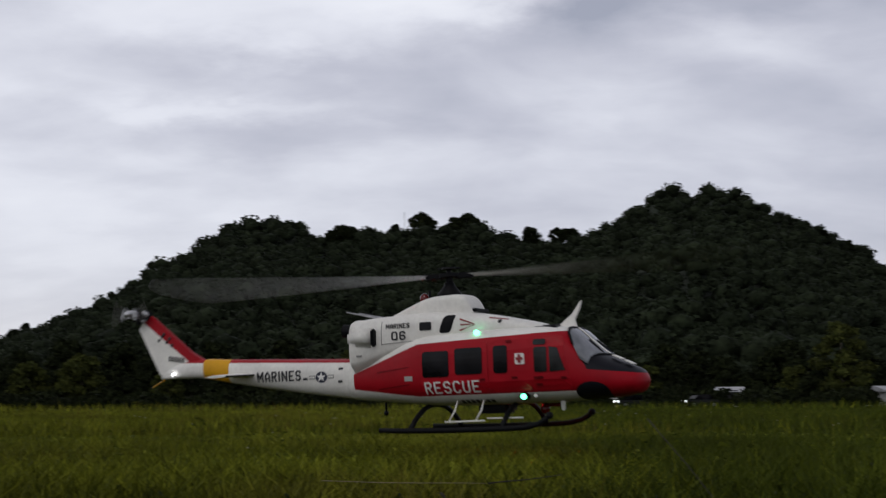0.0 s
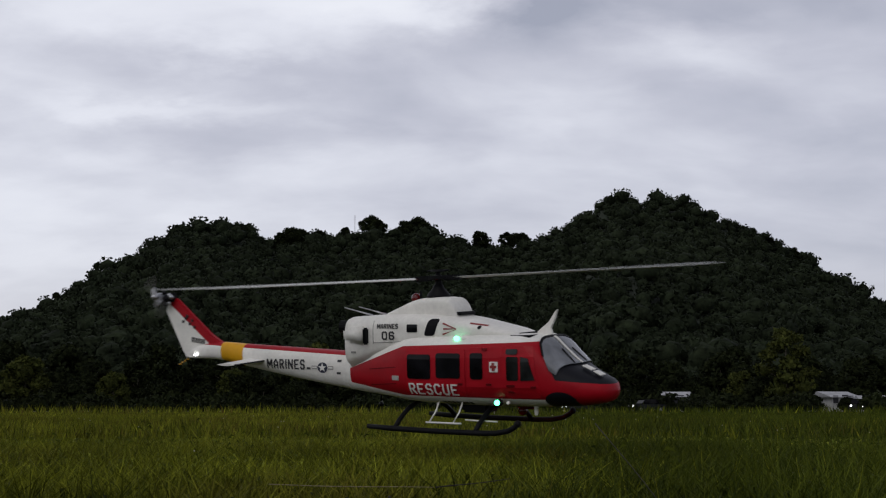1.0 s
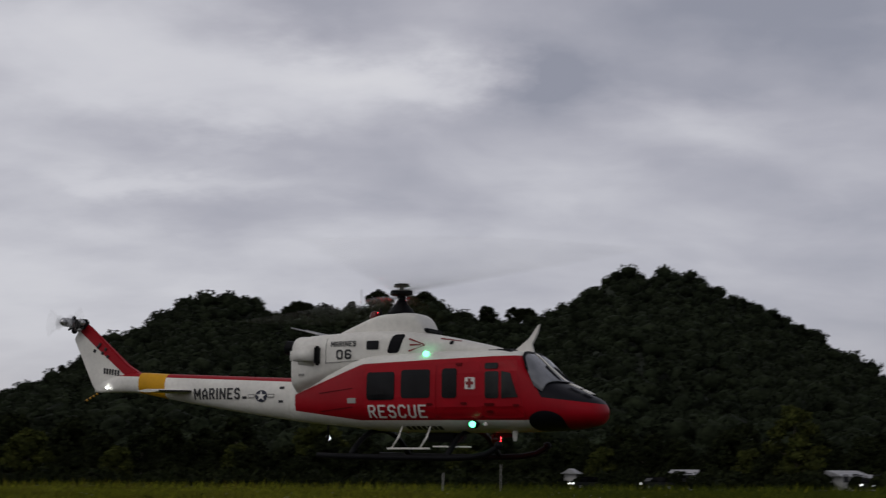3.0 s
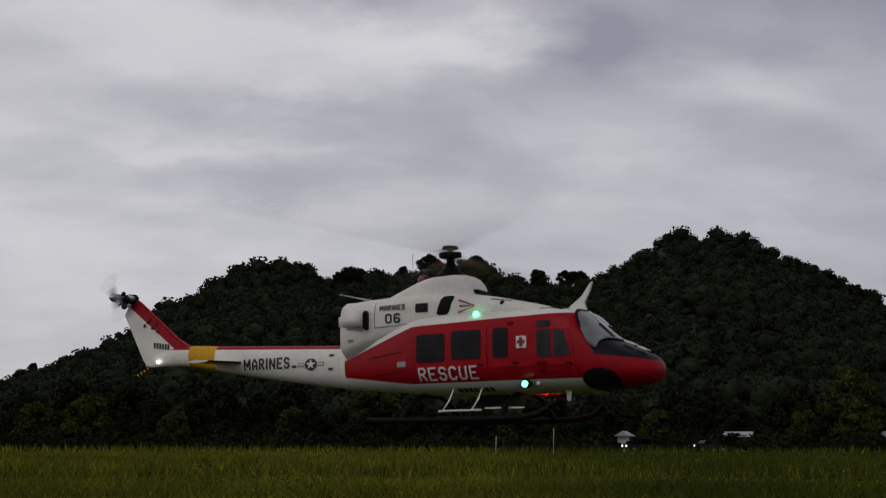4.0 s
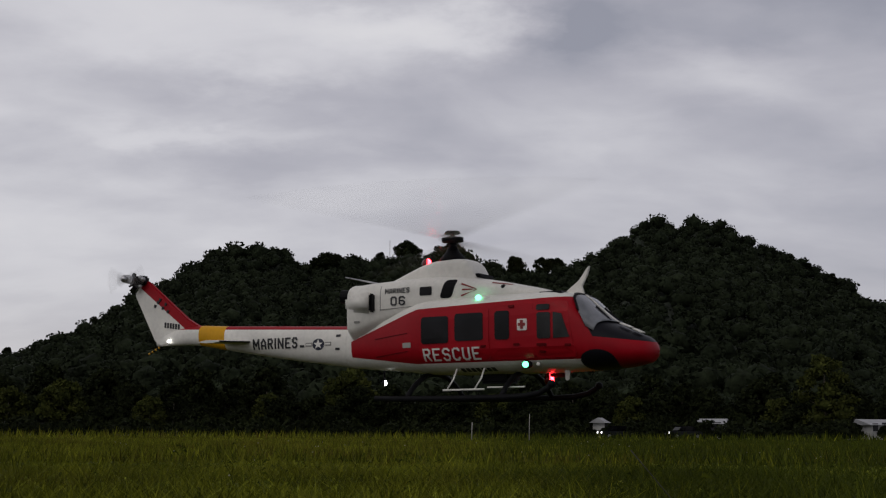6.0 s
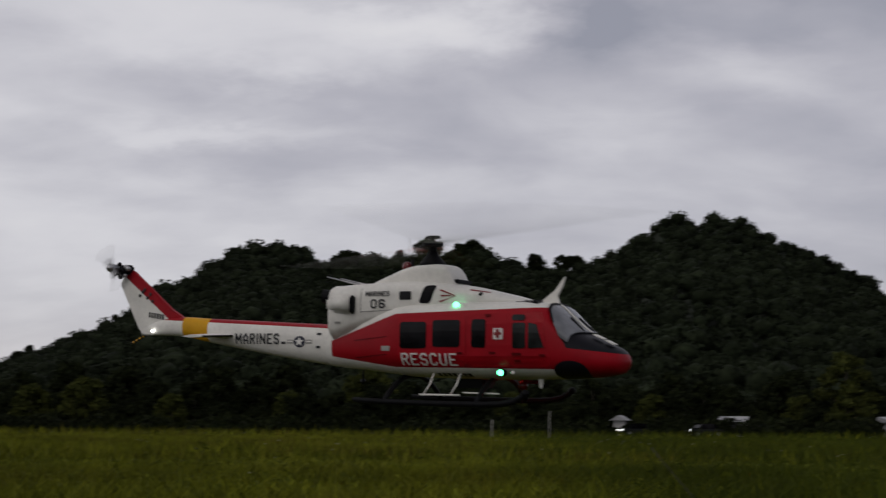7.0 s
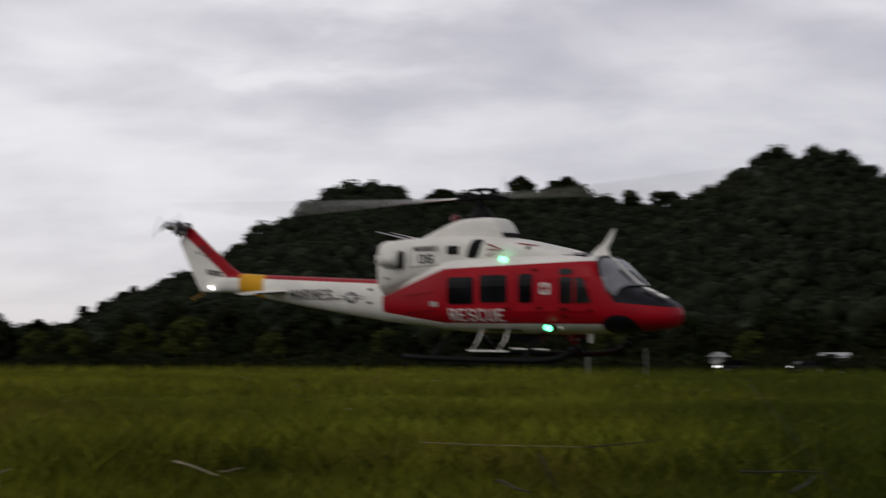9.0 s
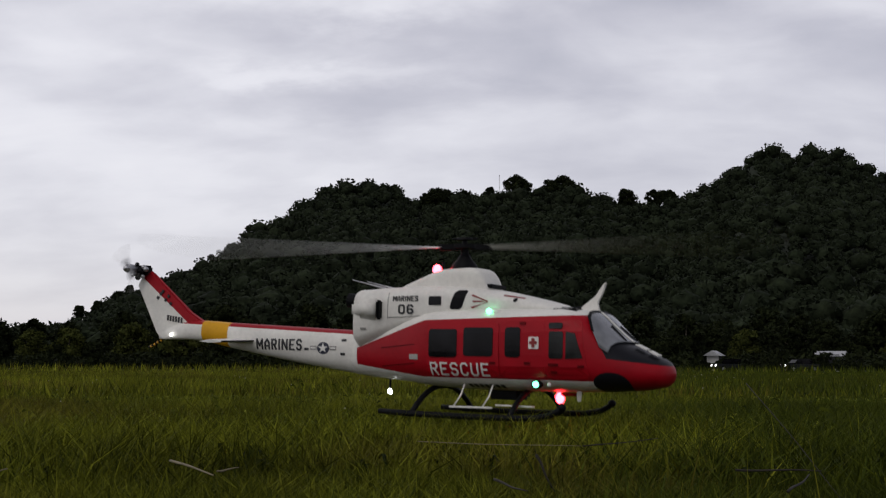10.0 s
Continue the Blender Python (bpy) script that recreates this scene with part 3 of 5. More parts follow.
def make_hill():
    xs, ys = np.linspace(-560, 620, 119), np.linspace(240, 1050, 82)
    X, Y = np.meshgrid(xs, ys)
    Z = hill_height(X.ravel(), Y.ravel()).reshape(X.shape)
    edge = np.clip(np.minimum(X - xs[0], xs[-1] - X) / 80, 0, 1)
    Z = Z * edge - 0.5
    V = np.stack([X.ravel(), Y.ravel(), Z.ravel()], 1)
    nx = len(xs)
    i = np.arange((len(ys) - 1) * nx).reshape(-1, nx)[:, :-1].ravel()
    F = np.stack([i, i + 1, i + nx + 1, i + nx], 1)
    tagged(part("hill", big_mesh("hill", V, F), M_HILL), "steep dark hill with two broad summits", "hill", kind="structure")
    kinds = [clump(1.0, 0.85, 60, 0.20, 40 + k, ICO1, 0.92, 0.78, 1.03, 0.16) for k in range(9)]
    pieces = []
    g = np.random.default_rng(5)
    y = 255.0
    while y < 655:
        step = 5.4
        for x in np.arange(-0.62 * y - 20, 0.66 * y + 20, step * 1.12):
            px, py = x + g.uniform(-2.6, 2.6), y + g.uniform(-2.6, 2.6)
            r = g.choice([2.2, 2.9, 3.7, 4.7, 6.0], p=[0.22, 0.3, 0.28, 0.14, 0.06])
            pieces.append((px, py, r, g.uniform(0, 6.28), int(g.integers(9)), g.uniform(0.75, 1.1)))
        y += step
    P = np.array([(p[0], p[1]) for p in pieces])
    H = hill_height(P[:, 0], P[:, 1])
    Vs, Fs, n = [], [], 0
    for (px, py, r, a, k, st), h in zip(pieces, H):
        V0, F0 = kinds[k]
        c, s = math.cos(a) * r, math.sin(a) * r
        V = np.empty_like(V0)
        V[:, 0], V[:, 1], V[:, 2] = V0[:, 0] * c - V0[:, 1] * s + px, V0[:, 0] * s + V0[:, 1] * c + py, V0[:, 2] * r * st + h + r * 0.75
        Vs.append(V), Fs.append(F0 + n)
        n += len(V)
    tagged(part("hill_woods", big_mesh("hill_woods", np.concatenate(Vs), np.concatenate(Fs)), M_WOODS), "dense dark green forest canopy covering the hill", "forest", kind="stuff")


make_hill()


def make_tree(height, spread, seed, leaf_mat, label, low=0.3, leaves=170, leaf=0.34):
    g = np.random.default_rng(seed)
    t = thing("tree", label, "tree", "trees along the field's edge")
    lobes, limbs = [], []
    for k in range(15):
        f = (k + 0.5) / 15
        zz = height * (low + (0.92 - low) * f)
        rad = spread * (1.0 - 0.75 * abs(f - 0.38) ** 1.3 * 1.5) * g.uniform(0.35, 0.95)
        a = k * 2.4 + g.uniform(-0.4, 0.4)
        lobes.append((rad * math.cos(a), rad * math.sin(a), zz, spread * g.uniform(0.34, 0.52) * (1.0 - 0.35 * f)))
    pieces = []
    for k, (x, y, z, r) in enumerate(lobes):
        V, F = clump(r, g.uniform(0.7, 0.95), leaves, leaf, seed * 20 + k, None, 0.74, 0.70, 1.22)
        pieces.append((V + np.array([x, y, z]), F))
    part("crown", big_mesh("crown", *join(pieces)), leaf_mat, t)
    lean = g.uniform(-0.3, 0.3)
    V, F = tube([(0, 0, -0.1), (lean * 0.3, 0, height * 0.25), (lean, 0.1, height * 0.55), (lean * 1.1, 0, height * 0.85)], [height * 0.024, height * 0.019, height * 0.012, height * 0.004], 8)
    for x, y, z, r in lobes[:7]:
        n = len(V)
        v, f = tube([(lean * 0.6, 0, z * 0.6), (x * 0.5, y * 0.5, z * 0.86), (x, y, z)], [height * 0.009, height * 0.006, height * 0.003], 6)
        V, F = list(V) + list(v), list(F) + [tuple(q + n for q in w) for w in f]
    part("trunk", mesh_of("trunk", V, F, True), M_BARK, t)
    return t


def place(ob, azimuth, dist, scale=1.0, turn=0.0, z=0.0):
    ob.matrix_basis = pose(dist * math.sin(radians(azimuth)), dist * math.cos(radians(azimuth)), z, 0, 0, turn) @ Matrix.Diagonal((scale, scale, scale, 1))
    return ob


def plant_trees():
    kinds = [make_tree(7.6, 3.3, 1, M_LEAF, "broad dark green tree at the field's edge", 0.26),
             make_tree(6.4, 3.0, 2, M_LEAF, "low rounded dark green tree at the field's edge", 0.18),
             make_tree(8.6, 2.6, 3, M_LEAF, "tall slim dark green tree at the field's edge", 0.3),
             make_tree(5.4, 3.4, 4, M_LEAF, "wide bushy dark tree at the field's edge", 0.16)]
    yellowish = [make_tree(7.0, 3.0, 5, M_LEAF_Y, "light yellow-green young tree at the field's edge", 0.22, 170),
                 make_tree(9.6, 3.0, 6, M_LEAF_Y, "tall open yellow-green tree beside the houses", 0.16, 150, 0.32)]
    g = random.Random(11)
    used = set()
    az, k = -31.0, 0
    while az < 34:
        for row in range(3):
            a = az + g.uniform(-0.7, 0.7) + row * 0.5
            d = (150, 172, 205)[row] + g.uniform(-9, 9)
            if row == 0 and (12.0 < a < 15.6 or 19.6 < a < 23.6 or 8.2 < a < 10.4):
                continue
            base = g.choice(kinds)
            s = g.uniform(0.66, 1.0) * (1.0, 1.12, 1.3)[row] * (0.82 if row == 0 else 1) * (0.72 if -23.6 < a < -18.5 else 1)
            if base in used:
                ob = copy_thing(base, pose(0, 0, 0))
            else:
                used.add(base)
                ob = base
            place(ob, a, d, s, g.uniform(0, 360))
        az += 1.45
    place(yellowish[1], 19.2, 143, 1.0, 40)
    place(yellowish[0], -15.4, 142, 0.86, 10)
    for a, d, s in ((-17.6, 143, 0.74), (-2.5, 175, 1.35), (-11.6, 141, 0.62), (10.6, 150, 0.7), (-20.4, 143, 0.66), (-22.0, 144, 0.62), (-6.2, 146, 0.7), (4.2, 148, 0.72), (17.2, 147, 0.66)):
        place(copy_thing(yellowish[0], pose(0, 0, 0)), a, d, s, a * 31)
    for a, d, s in ((-25.0, 152, 1.12), (-24.1, 150, 0.86), (-23.3, 151, 0.66), (-26.2, 150, 1.2)):
        place(copy_thing(kinds[0], pose(0, 0, 0)), a, d, s, a * 47)
    for a, d, s in ((20.3, 146, 0.34), (21.7, 145, 0.30), (22.9, 145, 0.36), (14.0, 146, 0.28), (14.8, 146, 0.34), (9.0, 147, 0.28), (9.42, 139, 0.24), (8.86, 139, 0.18), (13.9, 138, 0.20), (14.7, 137, 0.22)):
        place(copy_thing(kinds[3], pose(0, 0, 0)), a, d, s, a * 31)
    # single trees that stand out on the skyline
    tall = {kinds[0]: 7.6, kinds[1]: 6.4, kinds[2]: 8.6, kinds[3]: 5.4}
    for a, top, s in ((0.06, 9.0, 0.95), (0.35, 8.85, 0.8), (2.2, 8.95, 1.2), (1.75, 8.78, 1.1), (2.7, 8.72, 1.0), (-3.8, 8.38, 1.2), (-3.3, 8.33, 1.0), (-4.2, 8.2, 0.8), (5.3, 8.3, 1.0), (6.5, 8.28, 0.9), (7.3, 8.2, 0.8), (6.9, 8.2, 0.7),
                      (-5.7, 8.6, 0.5), (-1.15, 8.5, 0.7), (-2.4, 8.3, 0.8), (-20.0, 2.75, 0.7), (-19.2, 3.0, 0.8), (-18.3, 3.4, 0.8), (-17.85, 3.72, 0.5), (-9.0, 8.42, 0.4), (-12.5, 6.6, 0.4), (11.1, 9.6, 0.5), (13.4, 9.6, 0.5), (14.8, 9.6, 0.6),
                      (19.6, 7.25, 0.8), (18.6, 7.75, 0.7), (17.8, 8.2, 0.7), (-14.2, 5.2, 0.35)):
        d = 622.0 / math.cos(radians(a))
        base = kinds[0] if 1.5 < a < 3 else g.choice(kinds)
        place(copy_thing(base, pose(0, 0, 0)), a, d, s * 1.75, g.uniform(0, 360), d * math.tan(radians(top)) - tall[base] * s * 1.75 * 0.97 + EYE)


plant_trees()


def make_shrubs():
    """A ragged belt of scrub under the tree line."""
    g = np.random.default_rng(21)
    kinds = [clump(1.0, 0.9, 150, 0.24, 80 + k, ICO1, 0.66, 0.6, 1.2, 0.2) for k in range(6)]
    pieces = []
    for _ in range(800):
        a, d = math.radians(g.uniform(-32, 34)), g.uniform(126, 170)
        deg = math.degrees(a)
        if d < 148 and (12.4 < deg < 13.2 or 13.9 < deg < 14.6 or 20.2 < deg < 22.4 or 8.9 < deg < 10.0):
            continue
        r = g.uniform(0.5, 1.5)
        V, F = kinds[int(g.integers(6))]
        pieces.append((V * r * np.array([1, 1, g.uniform(0.7, 1.2)]) + np.array([d * math.sin(a), d * math.cos(a), r * 0.55]), F))
    tagged(part("scrub", big_mesh("scrub", *join(pieces)), M_LEAF), "tangled dark green scrub below the trees", "bushes", kind="stuff")


make_shrubs()


# ---- houses, cars and posts beyond the field ----
def make_house(width, depth, wall, ridge, label, azimuth, dist, turn, windows=2):
    h = thing("house", label, "house", "small houses beyond the field")
    part("wall", box(bmesh.new(), -width / 2, width / 2, -depth / 2, depth / 2, -0.1, wall), M_WALL, h)
    bm = bmesh.new()
    o = 0.35
    pts = [(-width / 2 - o, -depth / 2 - o, wall), (width / 2 + o, -depth / 2 - o, wall), (width / 2 + o, depth / 2 + o, wall), (-width / 2 - o, depth / 2 + o, wall),
           (-width / 2 - o, 0, wall + ridge), (width / 2 + o, 0, wall + ridge)]
    vs = [bm.verts.new(p) for p in pts]
    for q in ((0, 1, 5, 4), (2, 3, 4, 5), (1, 2, 5), (3, 0, 4), (3, 2, 1, 0)):
        bm.faces.new([vs[k] for k in q])
    part("roof", bm, M_ROOF, h, "pale sheet-metal roof")
    part("door", box(bmesh.new(), -0.45, 0.45, -depth / 2 - 0.05, -depth / 2 + 0.02, 0, 2.0), M_DARK, h)
    for k in range(windows):
        x = -width / 2 + width * (k + 0.5) / windows + (0.9 if k % 2 else -0.9)
        x = max(-width / 2 + 0.6, min(width / 2 - 0.6, x))
        wd = part("window", box(bmesh.new(), x - 0.4, x + 0.4, -depth / 2 - 0.04, -depth / 2 + 0.02, 1.0, 1.9), M_DARK, h)
        part("sill", box(bmesh.new(), x - 0.5, x + 0.5, -depth / 2 - 0.1, -depth / 2 + 0.02, 0.92, 0.99), M_WALL, wd)
    place(h, azimuth, dist, 1.0, turn)


make_house(2.6, 3, 1.7, 0.6, "small whitewashed house with a pale metal roof", 14.25, 142, -22)
make_house(4.2, 4, 1.7, 0.7, "low white house with a pale roof among trees", 21.1, 152, 24, 3)
make_house(2.6, 3, 1.4, 0.5, "white shed with a pale roof beside a house", 22.7, 149, -10, 1)
make_house(1.1, 1.4, 1.8, 0.6, "small pale hut half hidden by scrub", 9.15, 144, 62, 1)


def make_car(azimuth, dist, turn):
    c = thing("car", "dark parked car with its headlamps lit", "car", "cars beyond the field")
    bm = bmesh.new()
    box(bm, -2.0, 2.0, -0.8, 0.8, 0.3, 0.85, 0.12)
    part("body", bm, M_CAR, c)
    bm = box(bmesh.new(), -1.3, 0.9, -0.7, 0.7, 0.84, 1.38, 0.1)
    for v in bm.verts:
        if v.co.z > 1.1:
            v.co.x = v.co.x * 0.72 - 0.06
    part("cabin", bm, M_GLASS, c, "dark glazed cabin")
    for x in (-1.25, 1.25):
        for y in (-0.78, 0.78):
            w = part("wheel", mesh_of("wheel", *tube([(x, y - 0.09, 0.32), (x, y + 0.09, 0.32)], 0.32, 16)), M_BLACK, c)
            part("rim", mesh_of("rim", *tube([(x, y - 0.1, 0.32), (x, y + 0.1, 0.32)], 0.18, 12)), M_METAL, w)
    for y in (-0.55, 0.55):
        bm = bmesh.new()
        bmesh.ops.create_uvsphere(bm, u_segments=10, v_segments=8, radius=0.11, matrix=pose(2.0, y, 0.68))
        part("headlight", bm, M_HEADLAMP, c, "lit white headlamp")
    place(c, azimuth, dist, 1.0, turn)


make_car(12.9, 133, -162)
make_car(22.2, 133, -118)
make_car(9.9, 136, -166)


def make_post(azimuth, dist, height, r, label):
    p = part("post", mesh_of("post", *tube([(0, 0, -0.2), (0.01, 0, height * 0.5), (0.03, 0, height)], [r, r * 0.95, r * 0.8], 8), smooth=True), M_POST)
    tagged(p, label, "post", "posts in the field")
    place(p, azimuth, dist)


make_post(5.87, 60, 1.35, 0.02, "thin pale post standing at the field's edge")
make_post(3.2, 62, 0.95, 0.028, "short pale leaning post at the field's edge")


def make_mast():
    m = thing("radio_mast", "thin lattice radio mast on the hilltop", "mast")
    d = 628.0
    x, y, z = d * math.sin(radians(-0.71)), d * math.cos(radians(-0.71)), d * math.tan(radians(8.2)) - 4
    for k in range(3):
        a = k * 2.094
        bar("leg", [(0.3 * math.cos(a), 0.3 * math.sin(a), 0), (0.1 * math.cos(a), 0.1 * math.sin(a), 14)], 0.07, M_METAL, m, sides=5)
    for k in range(7):
        bar("brace", [(0.25, 0, 1 + 2 * k), (-0.2, 0.15, 2 + 2 * k)], 0.05, M_METAL, m, sides=5)
    m.matrix_basis = pose(x, y, z)


make_mast()


# ---- the model helicopter ----
class Loft:
    """A body of rounded sections along x: stations (x, bottom, top, half width, squareness)."""

    def __init__(self, stations, belly=9.0):
        self.belly = belly
        s = np.array(stations, float)
        self.s = s
        self.cols = [[(r[0], r[k]) for r in s] for k in range(1, 5)]

    def at(self, x):
        return [float(smooth_curve(c, x)) for c in self.cols]

    def side(self, x, z):
        zb, zt, hw, n = self.at(x)
        f = min(1.0, abs((z - (zb + zt) / 2) / max(1e-6, (zt - zb) / 2)))
        if z < (zb + zt) / 2:
            n += (min(n, self.belly) - n) * min(1.0, f * 1.5)
        return hw * (1 - f**n) ** (1 / n)

    def mesh(self, name, step=0.012, around=48):
        x0, x1 = self.s[0, 0], self.s[-1, 0]
        k = max(8, int((x1 - x0) / step))
        V, F = [], []
        for i in range(k + 1):
            x = x0 + (x1 - x0) * i / k
            zb, zt, hw, n = self.at(x)
            zc, hz = (zb + zt) / 2, max(0.0005, (zt - zb) / 2)
            hw = max(0.0005, hw)
            for j in range(around):
                a = 2 * math.pi * j / around
                c, s = math.cos(a), math.sin(a)
                z = zc + math.copysign(abs(s) ** (2 / n), s) * hz
                V.append((x, math.copysign(self.side(x, z), c), z))
        for i in range(k):
            for j in range(around):
                j2 = (j + 1) % around
                F.append((i * around + j, (i + 1) * around + j, (i + 1) * around + j2, i * around + j2))
        F.append(tuple(range(around)))
        F.append(tuple(k * around + j for j in range(around))[::-1])
        return mesh_of(name, V, F, True)


CABIN = Loft([(-0.42, -0.129, 0.030, 0.074, 2.2), (-0.33, -0.138, 0.045, 0.100, 2.4), (-0.20, -0.148, 0.080, 0.140, 2.9), (-0.07, -0.162, 0.104, 0.178, 3.6),
              (0.10, -0.168, 0.108, 0.186, 4.0), (0.35, -0.168, 0.109, 0.186, 4.0), (0.46, -0.166, 0.106, 0.182, 3.8), (0.505, -0.165, 0.094, 0.177, 3.4), (0.56, -0.163, 0.046, 0.166, 3.0),
              (0.61, -0.160, 0.003, 0.150, 2.7), (0.66, -0.156, -0.024, 0.128, 2.5), (0.71, -0.148, -0.046, 0.097, 2.3), (0.745, -0.136, -0.064, 0.064, 2.2), (0.758, -0.122, -0.080, 0.034, 2.0), (0.766, -0.104, -0.096, 0.006, 2.0)], belly=2.9)
BOOM = Loft([(-1.37, -0.013, 0.020, 0.012, 2.2), (-1.28, -0.013, 0.050, 0.024, 2.3), (-1.17, -0.016, 0.062, 0.032, 2.4), (-1.00, -0.043, 0.055, 0.042, 2.4), (-0.75, -0.083, 0.044, 0.054, 2.4), (-0.55, -0.111, 0.035, 0.066, 2.3), (-0.405, -0.130, 0.029, 0.076, 2.2)])
COWL = Loft([(-0.392, -0.040, 0.164, 0.100, 4.0), (-0.384, -0.050, 0.170, 0.116, 4.4), (-0.34, -0.050, 0.176, 0.128, 4.4), (-0.22, -0.010, 0.183, 0.134, 4.2), (0.0, 0.040, 0.186, 0.135, 3.8), (0.15, 0.065, 0.172, 0.126, 3.2), (0.28, 0.078, 0.146, 0.112, 2.8), (0.38, 0.088, 0.122, 0.092, 2.4), (0.43, 0.092, 0.106, 0.06, 2.2)], belly=2.1)
DOME = Loft([(-0.240, 0.155, 0.174, 0.045, 2.6), (-0.225, 0.155, 0.186, 0.055, 3.0), (-0.19, 0.155, 0.200, 0.064, 3.6), (-0.14, 0.155, 0.219, 0.070, 4.2), (-0.09, 0.155, 0.237, 0.074, 4.6), (-0.05, 0.155, 0.246, 0.076, 5.0), (0.0, 0.155, 0.249, 0.077, 5.0), (0.06, 0.155, 0.249, 0.077, 5.0), (0.088, 0.155, 0.243, 0.075, 4.6), (0.104, 0.155, 0.226, 0.072, 4.0), (0.118, 0.155, 0.196, 0.068, 3.4), (0.128, 0.155, 0.172, 0.06, 2.8)])


def side_point(body, x, z, off, sgn=-1):
    return (x, sgn * (body.side(x, z) + off), z)


def patch(body, outline, off=0.002, depth=0.004, sgn=-1):
    """A thin panel lying on the flank of a body; outline: corner points (x, z)."""
    bm = bmesh.new()
    vs = [bm.verts.new((x, 0, z)) for x, z in outline]
    bm.faces.new(vs)
    n = 5
    xs, zs = [p[0] for p in outline], [p[1] for p in outline]
    for k in range(1, n):
        for no, co in (((1, 0, 0), (min(xs) + (max(xs) - min(xs)) * k / n, 0, 0)), ((0, 0, 1), (0, 0, min(zs) + (max(zs) - min(zs)) * k / n))):
            bmesh.ops.bisect_plane(bm, geom=bm.verts[:] + bm.edges[:] + bm.faces[:], plane_co=co, plane_no=no)
    for v in bm.verts:
        v.co.y = sgn * (body.side(v.co.x, v.co.z) + off)
    r = bmesh.ops.extrude_face_region(bm, geom=bm.faces[:])
    for e in r["geom"]:
        if isinstance(e, bmesh.types.BMVert):
            e.co.y -= sgn * depth
    bmesh.ops.recalc_face_normals(bm, faces=bm.faces[:])
    return bm


def rounded(x0, x1, z0, z1, r, shear=0.0):
    out = []
    for cx, cz, a0 in ((x1 - r, z0 + r, -90), (x1 - r, z1 - r, 0), (x0 + r, z1 - r, 90), (x0 + r, z0 + r, 180)):
        for k in range(4):
            a = radians(a0 + 30 * k)
            x, z = cx + r * math.cos(a), cz + r * math.sin(a)
            out.append((x + shear * (z - z0) / (z1 - z0), z))
    return out


# strokes of squared military letters on a grid 4 wide and 6 high
STROKES = {"R": "00-06-36-45-44-33-03 23-40", "E": "40-00-06-46 03-33", "S": "01-10-30-41-42-33-13-04-05-16-36-45", "C": "41-30-10-01-05-16-36-45",
           "U": "06-01-10-30-41-46", "M": "00-06-22-46-40", "A": "00-04-26-44-40 02-42", "I": "20-26", "N": "00-06-40-46",
           "0": "10-30-41-45-36-16-05-01-10", "6": "45-36-16-05-01-10-30-41-42-33-03"}


def lettering(body, text, x0, x1, z0, z1, stroke, off=0.004):
    """Painted block letters laid on the flank of a body, filling a box."""
    bm = bmesh.new()
    widths = [{"M": 1.25, "N": 1.1, "I": 0.3}.get(ch, 1.0) for ch in text]
    cell = (x1 - x0) / (sum(widths) + 0.34 * (len(text) - 1))
    high, lift, at = z1 - z0 - stroke, 0.0, x0
    for ch, share in zip(text, widths):
        ox, wide = at + stroke / 2, max(0.0001, share * cell - stroke)
        at += (share + 0.34) * cell
        for line in STROKES[ch].split():
            pts = [(ox + int(p[0]) / 4 * wide, z0 + stroke / 2 + int(p[1]) / 6 * high) for p in line.split("-")]
            for (ax, az), (bx, bz) in zip(pts, pts[1:]):
                d = Vector((bx - ax, bz - az))
                d = d / max(1e-9, d.length)
                e, m = d * stroke * 0.42, Vector((-d.y, d.x)) * stroke / 2
                a, b = Vector((ax, az)) - e, Vector((bx, bz)) + e
                lift += 0.00002
                rows = []
                for k in range(5):
                    c = a + (b - a) * k / 4
                    rows.append([bm.verts.new(side_point(body, q.x, q.y, off + lift + dz)) for q, dz in ((c - m, 0), (c + m, 0), (c + m, -0.003), (c - m, -0.003))])
                for k in range(4):
                    for w in range(4):
                        bm.faces.new((rows[k][w], rows[k + 1][w], rows[k + 1][(w + 1) % 4], rows[k][(w + 1) % 4]))
                bm.faces.new(rows[0]), bm.faces.new(rows[4][::-1])
    bmesh.ops.recalc_face_normals(bm, faces=bm.faces[:])
    return bm


def sphere(c, r, sx=1.0, sz=1.0, u=14, v=10):
    bm = bmesh.new()
    bmesh.ops.create_uvsphere(bm, u_segments=u, v_segments=v, radius=r)
    for q in bm.verts:
        q.co = Vector((c[0] + q.co.x * sx, c[1] + q.co.y, c[2] + q.co.z * sz))
    for f in bm.faces:
        f.smooth = True
    return bm


def plate(outline, y0, y1, taper=1.0):
    """A flat panel in the x-z plane between two y."""
    V = [(x, y0, z) for x, z in outline] + [(x, y1, z) for x, z in outline]
    n = len(outline)
    F = [tuple(range(n)), tuple(range(n, 2 * n))[::-1]] + [(k, (k + 1) % n, n + (k + 1) % n, n + k) for k in range(n)]
    bm = bmesh.new()
    vs = [bm.verts.new(v) for v in V]
    for f in F:
        bm.faces.new([vs[k] for k in f])
    bmesh.ops.recalc_face_normals(bm, faces=bm.faces[:])
    return bm


def bevelled(bm, w, seg=2):
    bmesh.ops.bevel(bm, geom=bm.edges[:], offset=w, segments=seg, affect="EDGES")
    return bm


heli = thing("helicopter", "red and white scale-model rescue helicopter hovering over grass", "helicopter")


